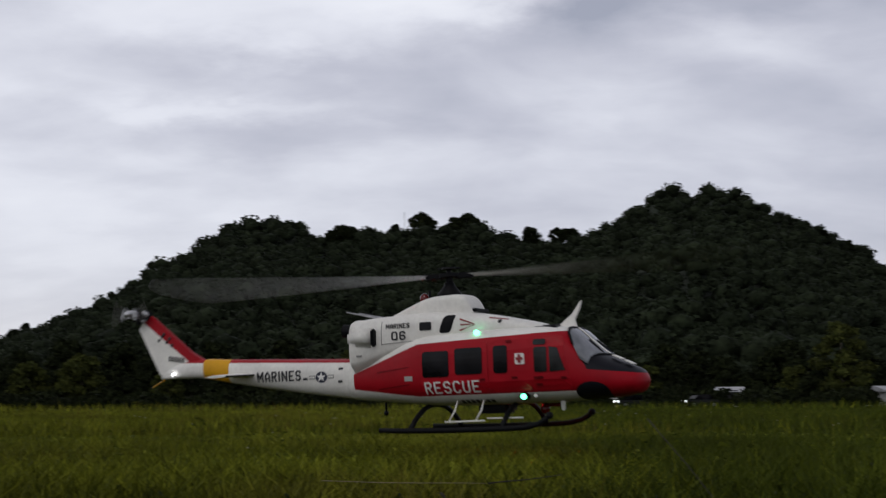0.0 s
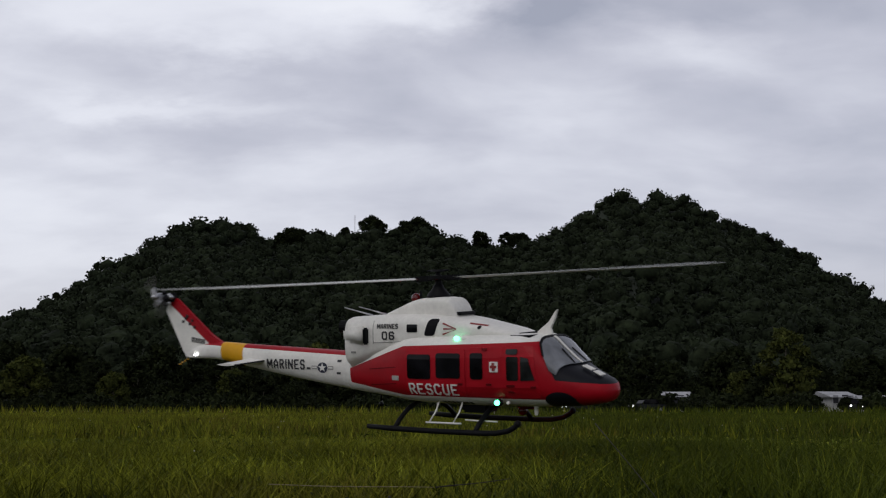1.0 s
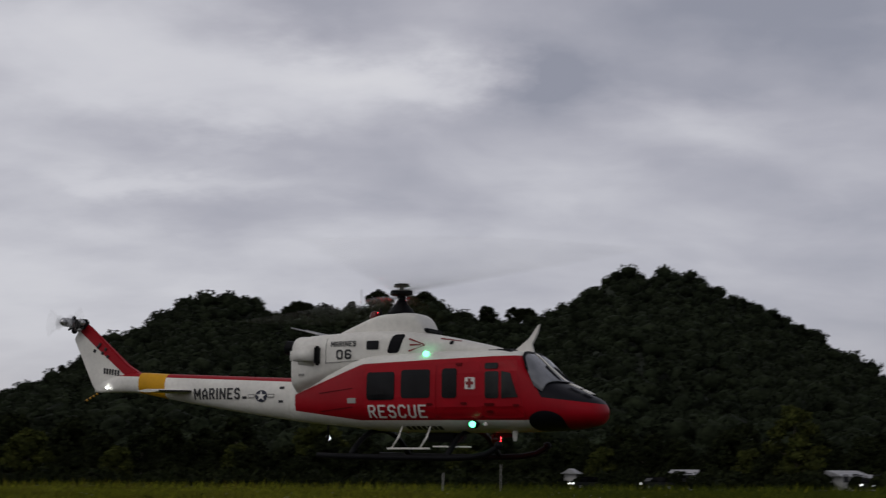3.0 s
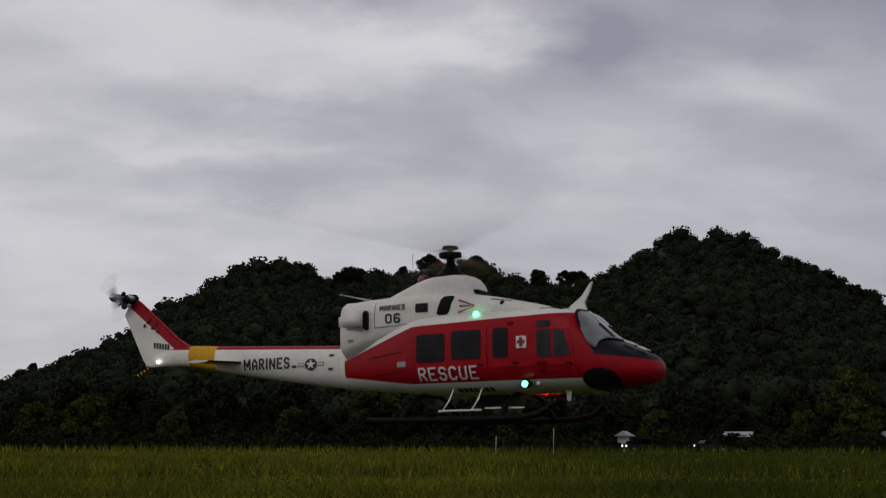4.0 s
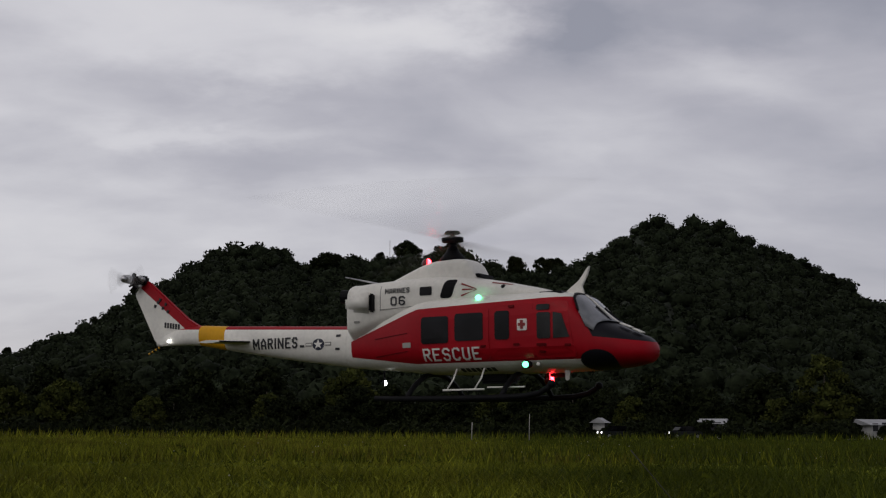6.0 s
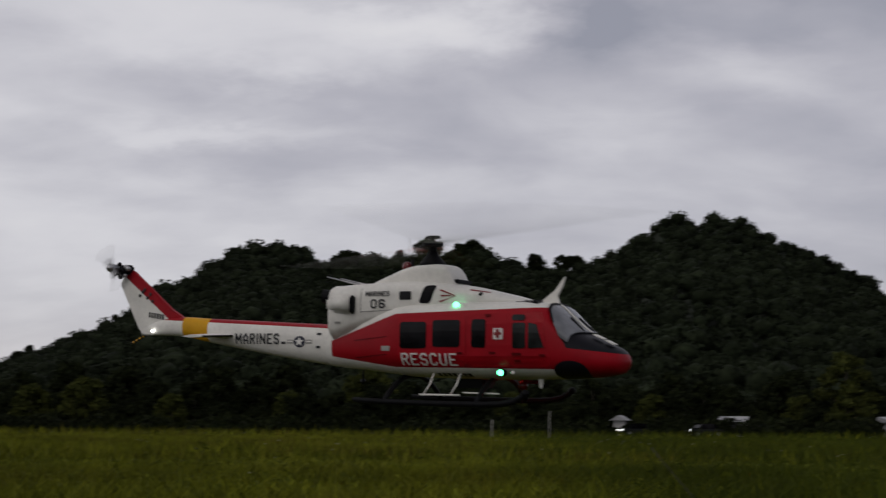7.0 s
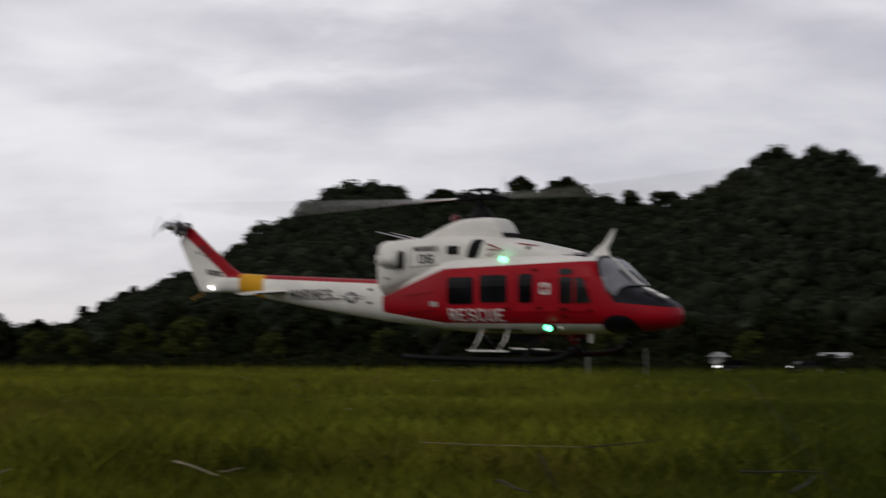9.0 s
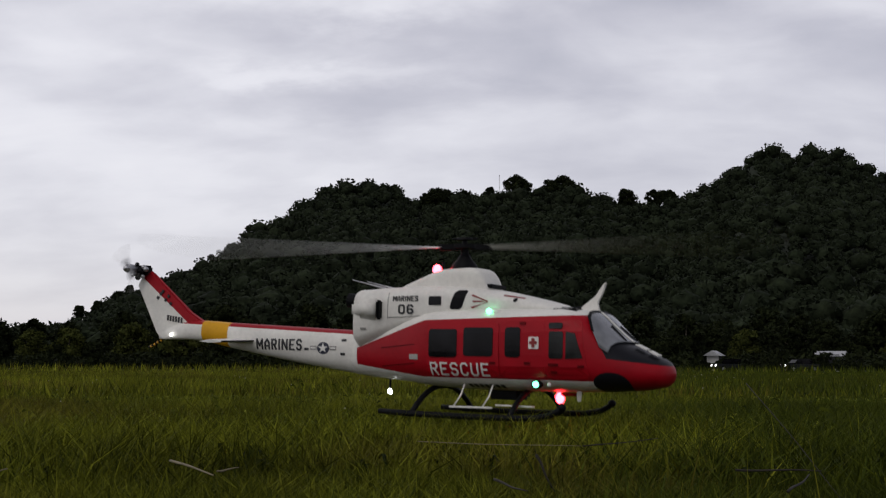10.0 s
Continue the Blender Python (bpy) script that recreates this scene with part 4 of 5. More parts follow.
def make_body():
    body = part("fuselage", CABIN.mesh("fuselage"), M_SKIN, heli, "red cabin with white belly and black nose")
    boom = part("tail_boom", BOOM.mesh("tail_boom"), M_BOOM, heli, "white tail boom with red spine and yellow band")
    cowl = part("engine_cowling", COWL.mesh("engine_cowling"), M_WHITE, heli, "white engine cowling")
    part("mast_fairing", DOME.mesh("mast_fairing"), M_WHITE, heli, "white humped mast fairing")

    # tail fin: thick at the root, thin at the tip
    out = [(-1.150, -0.006), (-1.150, 0.060), (-1.215, 0.096), (-1.418, 0.258), (-1.436, 0.266), (-1.470, 0.245), (-1.494, 0.206), (-1.380, 0.010), (-1.352, -0.012)]
    bm = plate(out, -0.016, 0.016)
    for v in bm.verts:
        v.co.y *= 1.0 - 0.45 * max(0, v.co.z) / 0.26
    fin = part("tail_fin", bevelled(bm, 0.005), M_FIN, heli, "white swept tail fin with red leading edge")
    for k, (x, z) in enumerate(((-1.385, 0.150), (-1.37, 0.165), (-1.345, 0.14), (-1.36, 0.175), (-1.33, 0.155), (-1.318, 0.125))):
        part("scuff", plate([(x, z), (x + 0.007, z - 0.003), (x + 0.013, z + 0.007), (x + 0.003, z + 0.012)], -0.0165, -0.012), M_TEXT_K, fin)
    for k in range(6):
        part("number_bar", plate([(-1.325 + 0.014 * k, 0.062 - 0.002 * k), (-1.319 + 0.014 * k, 0.062 - 0.002 * k), (-1.319 + 0.014 * k, 0.084 - 0.002 * k), (-1.325 + 0.014 * k, 0.084 - 0.002 * k)], -0.0185, -0.014), M_TEXT_K, fin)
    # stabiliser
    for sgn in (-1, 1):
        pts = [(-1.000, 0.0), (-0.95, 0.010), (-0.90, 0.006), (-0.868, 0.0), (-0.90, -0.005), (-0.95, -0.007)]
        V = [(x, sgn * 0.03, z - 0.014) for x, z in pts] + [(x * 0.8 - 0.182, sgn * 0.23, z * 0.7 - 0.020) for x, z in pts]
        n = len(pts)
        F = [tuple(range(n)), tuple(range(n, 2 * n))[::-1]] + [(k, (k + 1) % n, n + (k + 1) % n, n + k) for k in range(n)]
        st = part("stabiliser", mesh_of("stabiliser", V, F), M_WHITE, heli)
        bar("edge_strip", [(-0.872, sgn * 0.035, -0.014), (-0.880, sgn * 0.23, -0.020)], 0.0035, M_BLACK, st)
    bar("tail_skid", [(-1.345, 0, -0.008), (-1.39, 0, -0.030), (-1.43, 0, -0.046)], [0.004, 0.0035, 0.003], M_BLACK, heli, "black and yellow tail skid")
    for k in range(4):
        t = 0.2 + 0.2 * k
        bar("yellow_ring", [(-1.345 - 0.085 * t, 0, -0.008 - 0.040 * t), (-1.345 - 0.085 * (t + 0.08), 0, -0.008 - 0.040 * (t + 0.08))], 0.0045, M_YELLOW, heli, "yellow ring")

    # doors with their windows
    def door(name, x0, x1, z0, z1, windows, shear=0.0):
        d = part(name, patch(CABIN, rounded(x0, x1, z0, z1, 0.012, shear), 0.0022, 0.006), M_RED, heli, "red cabin door")
        for w in windows:
            part("window", patch(CABIN, rounded(*w), 0.0042, 0.006), M_CREW if name == "crew_door" else M_GLASS, d, "dark tinted window")
        return d

    d1 = door("cabin_door", -0.045, 0.226, -0.122, 0.058, [(-0.036, 0.072, -0.060, 0.034, 0.010), (0.097, 0.206, -0.055, 0.040, 0.010)])
    part("door_handle", patch(CABIN, rounded(0.195, 0.215, -0.080, -0.072, 0.003), 0.005, 0.006), M_DKRED, d1)
    d2 = door("hinged_panel", 0.234, 0.388, -0.122, 0.062, [(0.250, 0.304, -0.056, 0.042, 0.010)])
    part("door_handle", patch(CABIN, rounded(0.318, 0.340, -0.078, -0.070, 0.003), 0.005, 0.006), M_DKRED, d2)
    part("emblem", patch(CABIN, rounded(0.334, 0.369, -0.028, 0.011, 0.004), 0.005, 0.006), M_TEXT_W, d2, "white square with a red cross")
    part("cross_bar", patch(CABIN, rounded(0.338, 0.364, -0.013, -0.003, 0.001), 0.0078, 0.005), M_TEXT_R, d2)
    part("cross_bar", patch(CABIN, rounded(0.346, 0.356, -0.023, 0.007, 0.001), 0.0082, 0.005), M_TEXT_R, d2)
    d3 = door("crew_door", 0.394, 0.535, -0.122, 0.068, [(0.404, 0.452, -0.058, 0.030, 0.008), (0.402, 0.448, 0.038, 0.058, 0.006)], -0.03)
    part("window", patch(CABIN, [(0.461, -0.058), (0.516, -0.055), (0.490, 0.024), (0.461, 0.030)], 0.0042, 0.006), M_CREW, d3, "dark tinted quarter window")
    part("door_handle", patch(CABIN, rounded(0.402, 0.436, -0.082, -0.073, 0.003), 0.005, 0.006), M_DKRED, d3)
    for x, z in ((0.30, 0.052), (0.41, -0.105), (0.50, -0.085)):
        part("hinge", patch(CABIN, rounded(x, x + 0.02, z, z + 0.008, 0.002), 0.006, 0.006), M_DKRED, heli, "small dark hinge")
    part("grille", patch(CABIN, rounded(-0.122, -0.084, -0.070, -0.052, 0.002), 0.002, 0.004), M_POST, heli, "small pale vent grille")
    for z in (-0.030, -0.094):
        part("panel_crease", patch(CABIN, [(-0.26, z - 0.004), (-0.10, z + 0.010), (-0.10, z + 0.013), (-0.26, z - 0.001)], 0.0015, 0.004), M_DKRED, heli, "dark panel crease")
    # left flank: plain doors and windows
    for x0, x1 in ((-0.036, 0.072), (0.097, 0.206), (0.250, 0.304), (0.404, 0.500)):
        part("window", patch(CABIN, rounded(x0, x1, -0.058, 0.036, 0.010), 0.003, 0.006, sgn=1), M_GLASS, heli, "dark tinted window")

    # windscreen: two panes and a post
    def screen(name, y0, y1, off, mat, label="", lead=0.0, depth=None):
        V, F, nx, ny = [], [], 12, 10

        def top(x, u):
            zb, zt, hw, n = CABIN.at(x)
            return hw, (zb + zt) / 2 + (zt - zb) / 2 * max(0.0, 1 - abs(u) ** n) ** (1 / n)

        for j in range(ny + 1):
            u = y0 + (y1 - y0) * j / ny
            a, b = 0.49, 0.60
            for _ in range(24):
                m = (a + b) / 2
                if m + 0.508 * top(m, u)[1] < 0.553:
                    a = m
                else:
                    b = m
            x0 = a - lead
            x1 = x0 + depth if depth else 0.622 - 0.034 * u * u
            for i in range(nx + 1):
                x = x0 + (x1 - x0) * i / nx
                hw, z = top(x, u)
                V.append((x + off * 0.7, u * hw * (1 + off / 0.17), z + off * 0.6))
        for j in range(ny):
            for i in range(nx):
                a = j * (nx + 1) + i
                F.append((a, a + 1, a + nx + 2, a + nx + 1))
        me = mesh_of(name, V, F, True)
        bm = bmesh.new()
        bm.from_mesh(me)
        bmesh.ops.recalc_face_normals(bm, faces=bm.faces[:])
        bmesh.ops.solidify(bm, geom=bm.faces[:], thickness=-0.003)
        return part(name, bm, mat, heli, label)

    screen("windscreen", -0.982, -0.05, 0.004, M_SHIELD, "grey windscreen pane")
    screen("windscreen", 0.05, 0.982, 0.004, M_SHIELD, "grey windscreen pane")
    screen("windscreen_post", -0.045, 0.045, 0.006, M_WHITE, "white windscreen post")
    screen("windscreen_rim", -0.9, 0.9, 0.006, M_BLACK, "black rubber rim", 0.006, 0.008)
    for y in (-0.055, 0.05):
        bar("wiper", [(0.62, y, 0.002), (0.565, y * 0.8, 0.052)], 0.003, M_BLACK, heli)
    part("nose_vent", bevelled(plate([(0.646, -0.010), (0.684, -0.026), (0.686, -0.022), (0.649, -0.006)], -0.05, -0.012), 0.001), M_WHITE, heli, "small white vent on the nose")
    part("nose_vent", bevelled(plate([(0.690, -0.030), (0.722, -0.045), (0.724, -0.041), (0.693, -0.026)], -0.05, -0.01), 0.001), M_WHITE, heli, "small white vent on the nose")
    part("roof_window", screen_roof(), M_GLASS, heli, "dark green roof window")
    # wire cutter
    part("wire_cutter", bevelled(plate([(0.395, 0.098), (0.440, 0.112), (0.490, 0.150), (0.520, 0.192), (0.530, 0.198), (0.520, 0.165), (0.500, 0.128), (0.508, 0.098)], -0.006, 0.006), 0.002), M_WHITE, heli, "white wire-cutter blade on the roof")
    bar("roof_bar", [(0.40, -0.07, 0.106), (0.44, 0, 0.110), (0.40, 0.07, 0.106)], 0.006, M_BLACK, heli)

    # cowling details
    part("side_window", patch(COWL, rounded(-0.066, -0.018, 0.116, 0.147, 0.004), 0.002, 0.006), M_GLASS, heli, "small dark cowling window")
    it = part("air_intake", patch(COWL, rounded(0.012, 0.058, 0.102, 0.168, 0.012, 0.022), 0.002, 0.008), M_BLACK, heli, "black air intake")
    part("lip", patch(COWL, rounded(0.004, 0.066, 0.094, 0.100, 0.002), 0.006, 0.01), M_WHITE, it)
    part("fairing_vent", bevelled(box(bmesh.new(), 0.108, 0.136, -0.060, 0.060, 0.178, 0.192), 0.003), M_BLACK, heli, "black vent slot before the mast fairing")
    part("roof_mark", patch(COWL, [(0.205, 0.1480), (0.275, 0.1385), (0.275, 0.1425), (0.205, 0.1525)], 0.002, 0.004), M_TEXT_R, heli, "red mark on the cowling")
    part("access_port", patch(COWL, [(0.249 + 0.007 * math.cos(a * 0.524), 0.134 + 0.007 * math.sin(a * 0.524)) for a in range(12)], 0.002, 0.006), M_BLACK, heli, "round black access port")
    for z0, z1 in ((0.148, 0.129), (0.110, 0.127)):
        part("arrow_mark", patch(COWL, [(0.094, z0), (0.154, z1 - 0.0015), (0.154, z1 + 0.0015), (0.098, z0 + (0.005 if z0 > z1 else -0.005))][:: (1 if z0 < z1 else -1)], 0.002, 0.004), M_TEXT_R, heli, "red arrow mark")
    part("arrow_mark", patch(COWL, [(0.100, 0.126), (0.140, 0.1275), (0.140, 0.1305), (0.100, 0.132)], 0.002, 0.004), M_TEXT_R, heli, "red arrow mark")
    for sgn in (-1, 1):
        bm = box(bmesh.new(), -0.385, -0.262, 0.112, 0.156, 0.064, 0.140, 0.016)
        for v in bm.verts:
            v.co.y *= sgn
            if v.co.x < -0.32:
                v.co.y = sgn * (0.112 + (abs(v.co.y) - 0.112) * 0.45)
                v.co.z = 0.105 + (v.co.z - 0.105) * 0.8
        bmesh.ops.recalc_face_normals(bm, faces=bm.faces[:])
        for f in bm.faces:
            f.smooth = True
        sc = part("scoop", bm, M_WHITE, heli, "white side scoop")
        part("scoop_mouth", box(bmesh.new(), -0.268, -0.254, min(sgn * 0.118, sgn * 0.159), max(sgn * 0.118, sgn * 0.159), 0.066, 0.134, 0.006), M_BLACK, sc, "black scoop mouth")
        part("exhaust", mesh_of("exhaust", *tube([(-0.38, sgn * 0.075, 0.132), (-0.425, sgn * 0.080, 0.136)], 0.026, 16), smooth=False), M_BLACK, heli, "black exhaust stub")
        bar("rod_aerial", [(-0.29, sgn * 0.05, 0.180), (-0.36, sgn * 0.05, 0.196), (-0.43, sgn * 0.05, 0.212)], [0.004, 0.0028, 0.0022], M_METAL, heli, "thin metal rod aerial")
    part("cowling_seam", patch(COWL, [(-0.232, 0.070), (-0.229, 0.070), (-0.229, 0.160), (-0.232, 0.160)], 0.0012, 0.003), M_POST, heli)
    part("cowling_seam", patch(COWL, [(-0.23, 0.072), (0.30, 0.096), (0.30, 0.098), (-0.23, 0.075)], 0.0015, 0.003), M_POST, heli)

    # lettering and roundel
    part("lettering", lettering(CABIN, "RESCUE", -0.030, 0.192, -0.121, -0.077, 0.0060, 0.0065), M_TEXT_W, heli, "white word RESCUE")
    part("lettering", lettering(BOOM, "MARINES", -0.856, -0.640, -0.047, -0.005, 0.0062, 0.003), M_TEXT_K, heli, "black word MARINES")
    part("lettering", lettering(COWL, "MARINES", -0.210, -0.108, 0.130, 0.149, 0.0026, 0.003), M_TEXT_K, heli, "small black word MARINES")
    part("lettering", lettering(COWL, "06", -0.186, -0.126, 0.086, 0.119, 0.0054, 0.003), M_TEXT_K, heli, "black number 06")
    rd = part("roundel", patch(BOOM, [(-0.541 + 0.027 * math.cos(a * 0.2618), -0.037 + 0.022 * math.sin(a * 0.2618)) for a in range(24)], 0.002, 0.004), M_NAVY, heli, "dark star roundel with side bars")
    star = [(-0.541 + (0.023 if k % 2 == 0 else 0.009) * math.sin(k * 0.6283), -0.037 + (0.019 if k % 2 == 0 else 0.0075) * math.cos(k * 0.6283)) for k in range(10)][::-1]
    part("star", patch(BOOM, star, 0.0035, 0.003), M_TEXT_W, rd)
    for x0, x1 in ((-0.600, -0.571), (-0.511, -0.482)):
        part("wing_bar", patch(BOOM, rounded(x0, x1, -0.044, -0.029, 0.001), 0.002, 0.004), M_POST, rd)
        part("wing_stripe", patch(BOOM, rounded(x0 + 0.003, x1 - 0.002, -0.039, -0.034, 0.001), 0.003, 0.004), M_TEXT_W, rd)
    for x, z in ((-0.462, -0.012), (-0.462, -0.062), (-0.628, -0.046)):
        part("stencil_mark", patch(BOOM, rounded(x, x + 0.02, z, z + 0.009, 0.002), 0.002, 0.004), M_TEXT_K, heli, "small black stencil mark")
    for k in range(7):
        part("stencil_bar", patch(CABIN, rounded(0.090 + 0.02 * k, 0.104 + 0.02 * k, -0.1595, -0.147, 0.001), 0.002, 0.003), M_TEXT_K, heli, "black stencilled bar")
    part("stencil_mark", patch(COWL, rounded(-0.345, -0.32, 0.030, 0.038, 0.001), 0.002, 0.004), M_POST, heli, "small grey stencil mark")


def screen_roof():
    bm = box(bmesh.new(), 0.385, 0.47, -0.12, -0.05, 0.094, 0.106, 0.003)
    return bm


def make_gear():
    for sgn in (-1, 1):
        y = sgn * 0.226
        pts = [(-0.200, y, -0.246), (-0.10, y, -0.250), (0.10, y, -0.252), (0.30, y, -0.251), (0.375, y, -0.248), (0.425, y, -0.238), (0.452, y, -0.224), (0.466, y, -0.212)]
        sk = bar("skid", pts, [0.009, 0.0105, 0.0105, 0.0105, 0.0105, 0.010, 0.010, 0.0095], M_BLACK, heli, "black tubular landing skid", 12)
        part("skid_cap", sphere((0.468, y, -0.210), 0.0135), M_BLACK, sk)
    for x in (-0.075, 0.285):
        pts = []
        for k in range(13):
            t = -1 + k / 6
            pts.append((x, t * 0.226, -0.160 - 0.090 * abs(t) ** 2.2))
        bar("cross_tube", pts, 0.0095, M_BLACK, heli, "black arched cross tube", 10)
    # boarding step
    for x in (0.085, 0.190):
        bar("step_rod", [(x, -0.150, -0.150), (x + 0.004, -0.185, -0.185), (x - 0.012, -0.205, -0.222)], 0.003, M_WHITE, heli, "white step rod")
    bar("step_bar", [(0.058, -0.206, -0.223), (0.215, -0.206, -0.222)], 0.0036, M_WHITE, heli, "white step bar")
    bar("step_bar", [(0.20, -0.15, -0.215), (0.34, -0.15, -0.216)], 0.003, M_WHITE, heli, "white step bar")
    part("belly_pod", bevelled(box(bmesh.new(), 0.12, 0.24, -0.05, 0.05, -0.20, -0.155), 0.01), M_BLACK, heli, "black box under the belly")
    part("aerial_blade", bevelled(plate([(0.455, -0.160), (0.475, -0.160), (0.470, -0.196), (0.458, -0.196)], -0.075, -0.068), 0.002), M_WHITE, heli, "small white belly aerial")
    bar("lamp_stalk", [(-0.292, 0, -0.130), (-0.292, 0, -0.178)], 0.004, M_BLACK, heli)
    bar("lamp_stalk", [(0.367, 0, -0.160), (0.367, 0, -0.176)], 0.006, M_BLACK, heli)
    # dark red colour stands in for the beacon's red light on the bracket
    part("lamp_bracket", bevelled(box(bmesh.new(), 0.372, 0.432, -0.012, 0.012, -0.182, -0.170), 0.003), M_DKRED, heli)


def make_lamps():
    p = (0.356, -0.176, -0.142)
    part("side_lamp", sphere(p, 0.0105, 1.1), M_GREEN_L, heli, "lit green side lamp")
    part("lamp_rim", sphere((p[0], p[1] + 0.010, p[2]), 0.014, 1.5), M_BLACK, heli)
    part("fairing_stub", sphere((p[0] + 0.045, p[1] + 0.004, p[2] + 0.0), 0.007, 1.0), M_WHITE, heli)
    p = (0.176, -0.159, 0.095)
    part("roof_lamp", sphere(p, 0.0095, 1.1), M_GREEN_L, heli, "lit green roof lamp")
    part("lamp_rim", sphere((p[0] + 0.02, p[1] + 0.012, p[2] - 0.004), 0.010, 2.2), M_WHITE, heli)
    part("tail_lamp", sphere((-1.293, -0.030, 0.005), 0.0052), M_WHITE_L, heli, "lit white tail lamp")


def turning_lamp(name, c, r, glow, label):
    """A beacon: a drum with one lit window that turns on its stem."""
    ob = part(name, sphere((0, 0, 0), r, 1, 1.1, 20, 12), [M_RED_D if glow is M_RED_L else M_GLASS, glow], heli, label)
    for f in ob.data.polygons:
        if math.atan2(abs(f.center.x), -f.center.y) < radians(54):
            f.material_index = 1
    ob.location = c
    return ob


def make_rotor():
    part("mast_cone", mesh_of("mast_cone", *tube([(0, 0, 0.245), (0, 0, 0.262), (0, 0, 0.285), (0, 0, 0.300)], [0.052, 0.044, 0.024, 0.017], 20), smooth=True), M_BLACK, heli, "black swashplate cone")
    part("beacon_stem", mesh_of("beacon_stem", *tube([(-0.108, 0, 0.222), (-0.108, 0, 0.236)], 0.012, 12)), M_BLACK, heli)
    bar("rotor_aerial", [(-0.085, 0, 0.235), (-0.085, 0, 0.275)], 0.005, M_BLACK, heli, "black stub aerial")
    rot = part("main_rotor", mesh_of("main_rotor", *tube([(0, 0, -0.03), (0, 0, -0.006), (0, 0, -0.004), (0, 0, 0.010), (0, 0, 0.012), (0, 0, 0.028)], [0.014, 0.014, 0.040, 0.040, 0.010, 0.008], 20)), M_BLACK, heli, "black rotor hub")
    part("rotor_cap", mesh_of("rotor_cap", *tube([(0, 0, 0.026), (0, 0, 0.034)], [0.030, 0.026], 16)), M_BLACK, rot)
    bar("damper_bar", [(-0.045, 0, 0.030), (0.045, 0, 0.030)], 0.004, M_BLACK, rot)
    R, chord = 1.12, 0.047
    for k in range(2):
        a = radians(180 * k)
        M = Matrix.Rotation(a, 4, "Z")
        g = box(bmesh.new(), 0.02, 0.095, -0.015, 0.015, -0.011, 0.011, 0.004)
        bmesh.ops.transform(g, matrix=M, verts=g.verts[:])
        part("blade_grip", g, M_BLACK, rot)
        V, F, n = [], [], 10
        prof = [(-0.30, 0.0), (-0.22, 0.055), (0.05, 0.060), (0.45, 0.020), (0.70, 0.0), (0.45, -0.012), (0.05, -0.035), (-0.22, -0.035)]
        for i in range(n + 1):
            r = 0.085 + (R - 0.085) * i / n
            pitch = radians(7 - 5 * i / n)
            lift = 0.004 * (r / R) ** 2
            ch = chord * (1.0 if i < n else 0.75)
            for c, t in prof:
                yy, zz = -c * ch, t * ch * 1.6
                V.append(M @ Vector((r, yy * math.cos(pitch) - zz * math.sin(pitch), lift + yy * math.sin(pitch) * -1 + zz * math.cos(pitch))))
        m = len(prof)
        for i in range(n):
            for j in range(m):
                F.append((i * m + j, (i + 1) * m + j, (i + 1) * m + (j + 1) % m, i * m + (j + 1) % m))
        F += [tuple(range(m)), tuple(n * m + j for j in range(m))[::-1]]
        part("rotor_blade", mesh_of("rotor_blade", V, F), M_BLADE, rot, "light grey rotor blade")
    rot.location = (0, 0, 0.325)

    part("tail_gearbox", bevelled(box(bmesh.new(), -1.500, -1.430, -0.030, 0.012, 0.245, 0.285), 0.008), M_BLACK, heli, "dark tail gearbox")
    part("gearbox_bolt", sphere((-1.445, -0.032, 0.276), 0.010), M_METAL, heli)
    part("gearbox_bolt", sphere((-1.450, -0.030, 0.240), 0.009), M_METAL, heli)
    for x, z, r, q in ((-1.476, 0.288, 0.009, M_BLACK), (-1.430, 0.268, 0.011, M_METAL), (-1.470, 0.236, 0.012, M_BLACK), (-1.455, 0.262, 0.013, M_BLACK), (-1.488, 0.250, 0.008, M_METAL)):
        part("linkage_knob", sphere((x, -0.036, z), r), q, heli)
    bar("pitch_link", [(-1.430, -0.034, 0.262), (-1.490, -0.050, 0.240)], 0.004, M_BLACK, heli)
    tail = part("tail_rotor", mesh_of("tail_rotor", *tube([(0, 0.028, 0), (0, -0.022, 0)], 0.018, 14)), M_METAL, heli, "steel tail rotor hub")
    part("hub_nut", sphere((0, -0.026, 0), 0.014), M_METAL, tail)
    for k in range(2):
        s = 1 if k == 0 else -1
        bm = bevelled(plate([(s * 0.018, -0.004), (s * 0.10, -0.005), (s * 0.10, 0.005), (s * 0.018, 0.004)], -0.016, -0.012), 0.0015)
        part("tail_blade", bm, M_TAILBLADE, tail, "thin grey tail rotor blade")
        part("blade_holder", box(bmesh.new(), min(s * 0.008, s * 0.045), max(s * 0.008, s * 0.045), -0.022, -0.008, -0.012, 0.012, 0.003), M_METAL, tail)
    tail.location = (-1.494, -0.052, 0.270)
    return rot, tail


make_body()
make_gear()
make_lamps()
rotor, tail_rotor = make_rotor()
beacon = turning_lamp("beacon", (-0.108, 0, 0.246), 0.019, M_RED_L, "red flashing beacon")
belly_beacon = turning_lamp("belly_beacon", (0.367, 0, -0.189), 0.018, M_RED_L, "red flashing belly beacon")
strobe = turning_lamp("strobe", (-0.292, 0, -0.187), 0.0095, M_WHITE_L, "white flashing belly strobe")

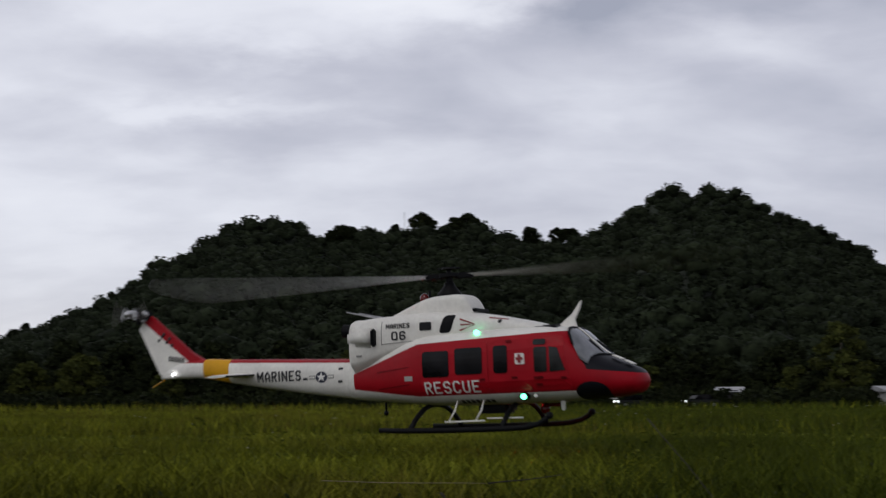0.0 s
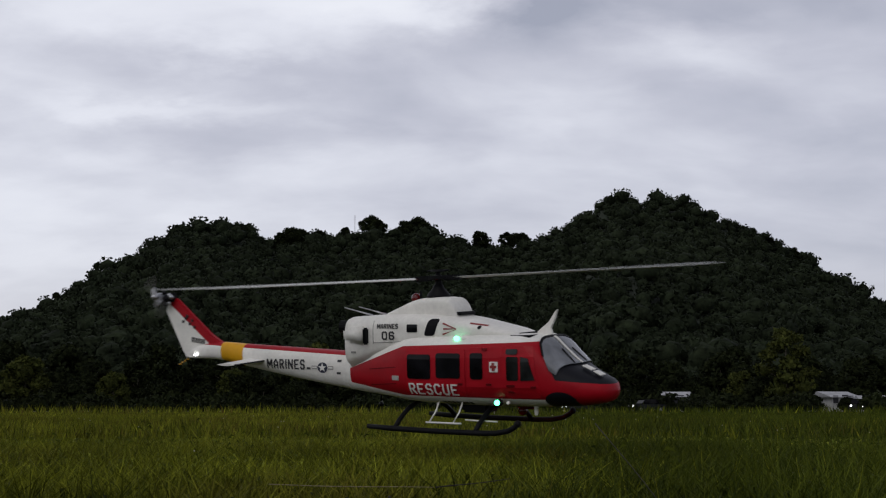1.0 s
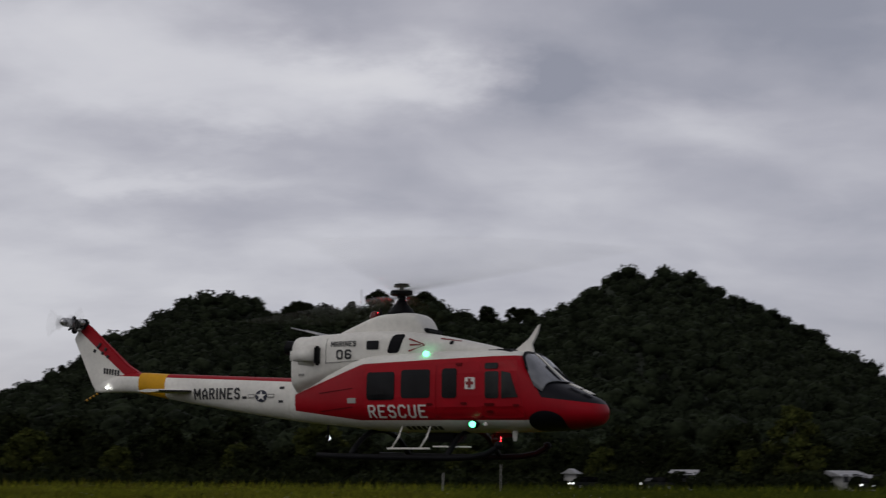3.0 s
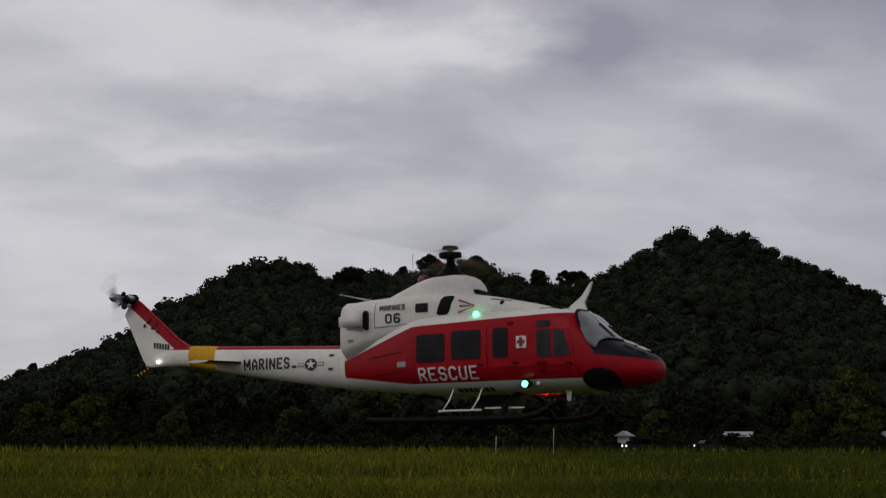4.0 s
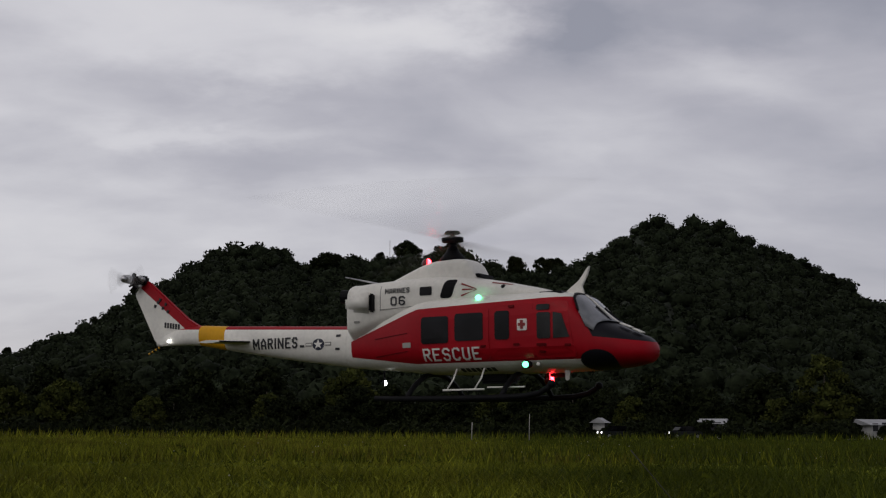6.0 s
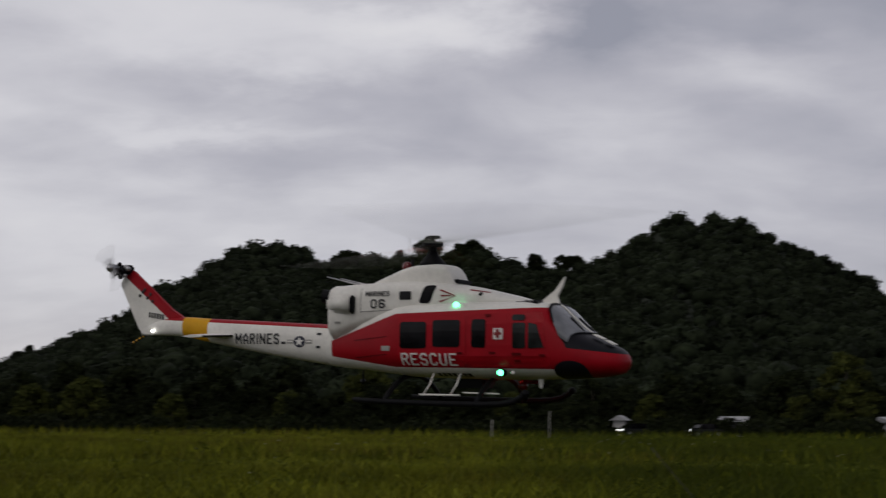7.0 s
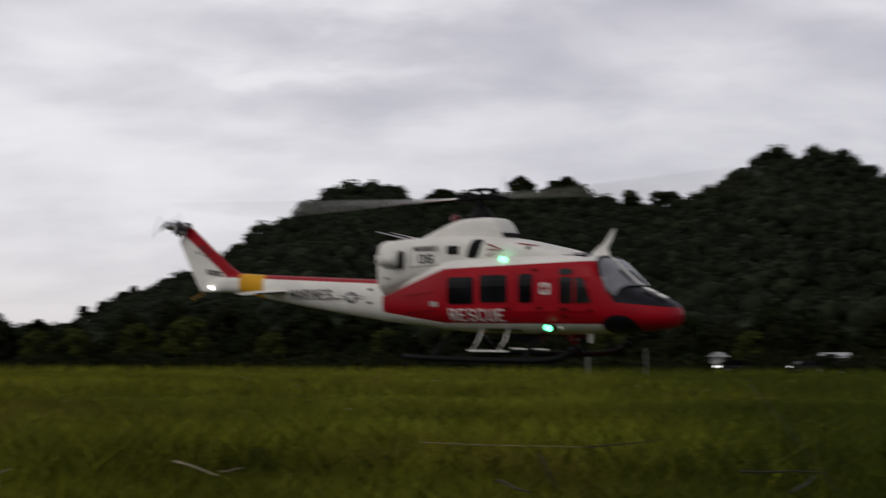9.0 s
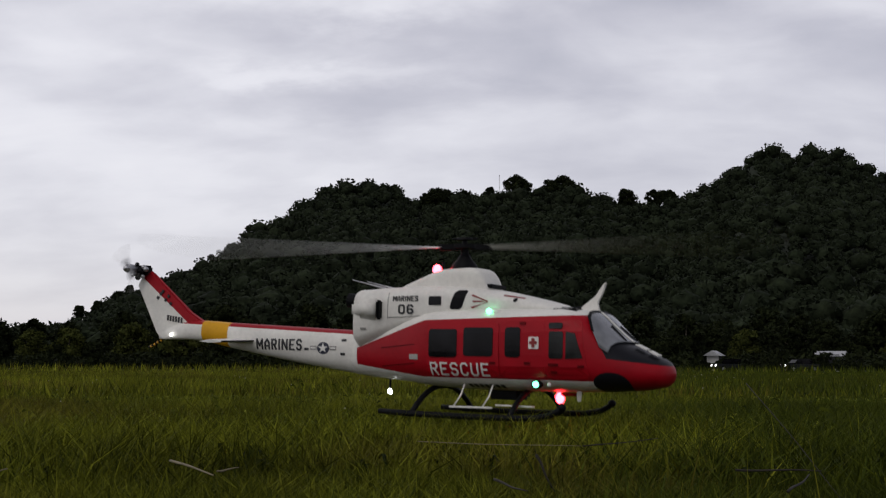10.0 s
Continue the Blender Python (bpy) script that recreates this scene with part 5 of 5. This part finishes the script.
for start, end, mat, thick in (((-0.691, 2.438, 0.115), (-0.524, 2.111, 0.115), M_STRAW, 0.0030), ((-0.534, 2.18, 0.115), (-0.507, 2.231, 0.117), M_STRAW, 0.0022), ((-1.03, 2.352, 0.118), (-0.814, 1.884, 0.112), M_STRAW, 0.0026),
                               ((-0.934, 2.056, 0.112), (-0.903, 2.151, 0.118), M_STRAW, 0.0022), ((-0.034, 2.052, 0.115), (0.018, 1.913, 0.11), M_TWIG, 0.0024), ((0.406, 2.301, 0.115), (0.559, 2.288, 0.115), M_TWIG, 0.0024),
                               ((-0.236, 3.006, 0.12), (0.155, 2.866, 0.12), M_STRAW, 0.0013), ((0.155, 2.866, 0.12), (0.357, 3.118, 0.125), M_TWIG, 0.0020), ((0.423, 1.945, 0.11), (0.51, 2.169, 0.118), M_TWIG, 0.0024),
                               ((0.041, 2.5, 0.128), (0.080, 2.5, 0.05), M_TWIG, 0.0030), ((0.504, 2.7, 0.269), (0.63, 2.33, 0.03), M_TWIG, 0.0012)):
    stalk(start, end, mat, "dry pale stalk lying on the grass" if mat is M_STRAW else "dark dead weed stem caught in the grass", thick)


FLASHES = [-0.25, 0.35, 0.87, 1.36, 1.86, 2.4, 2.9, 3.38, 3.85, 4.35, 4.86, 5.46, 5.95, 6.45, 7.25, 8.0, 8.5, 9.5, 10.0, 10.5]  # when the lit windows face the lens


def rotor_phase(t):
    """The slow drift of the blades against the lens's beat: broadside at the start and end, end-on between."""
    return float(smooth_curve([(0, 23), (0.7, 30), (1.4, 27), (1.9, 95), (4.0, 110), (6.0, 112), (7.5, 140), (8.5, 170), (9.0, 195), (10.0, 207)], t))


def motions():
    walk(heli, [(t, pose(x, y, z + EYE, rx, ry, rz)) for t, x, y, z, rx, ry, rz in HELI_ROWS])
    frames = int(10 * FPS)
    walk(rotor, [(k / FPS, pose(0, 0, 0.325, 0, -1.5, 0) @ pose(0, 0, 0, 0, 0, rotor_phase(k / FPS) + 60 * k)) for k in range(frames + 1)])
    walk(tail_rotor, [(k / FPS, pose(-1.494, -0.052, 0.270, 0, 80 * k, 0)) for k in range(frames + 1)])

    def turn_at(t):
        for k in range(len(FLASHES) - 1):
            if FLASHES[k] <= t <= FLASHES[k + 1]:
                p = (t - FLASHES[k]) / (FLASHES[k + 1] - FLASHES[k])
                return 360 * (k + p) + 56 * math.sin(2 * math.pi * p)
        return 0

    for lamp, head in ((beacon, 25), (belly_beacon, 25), (strobe, 25)):
        walk(lamp, [(k / FPS, Matrix.Translation(lamp.location) @ pose(0, 0, 0, 0, 0, head + turn_at(k / FPS))) for k in range(frames + 1)])


motions()
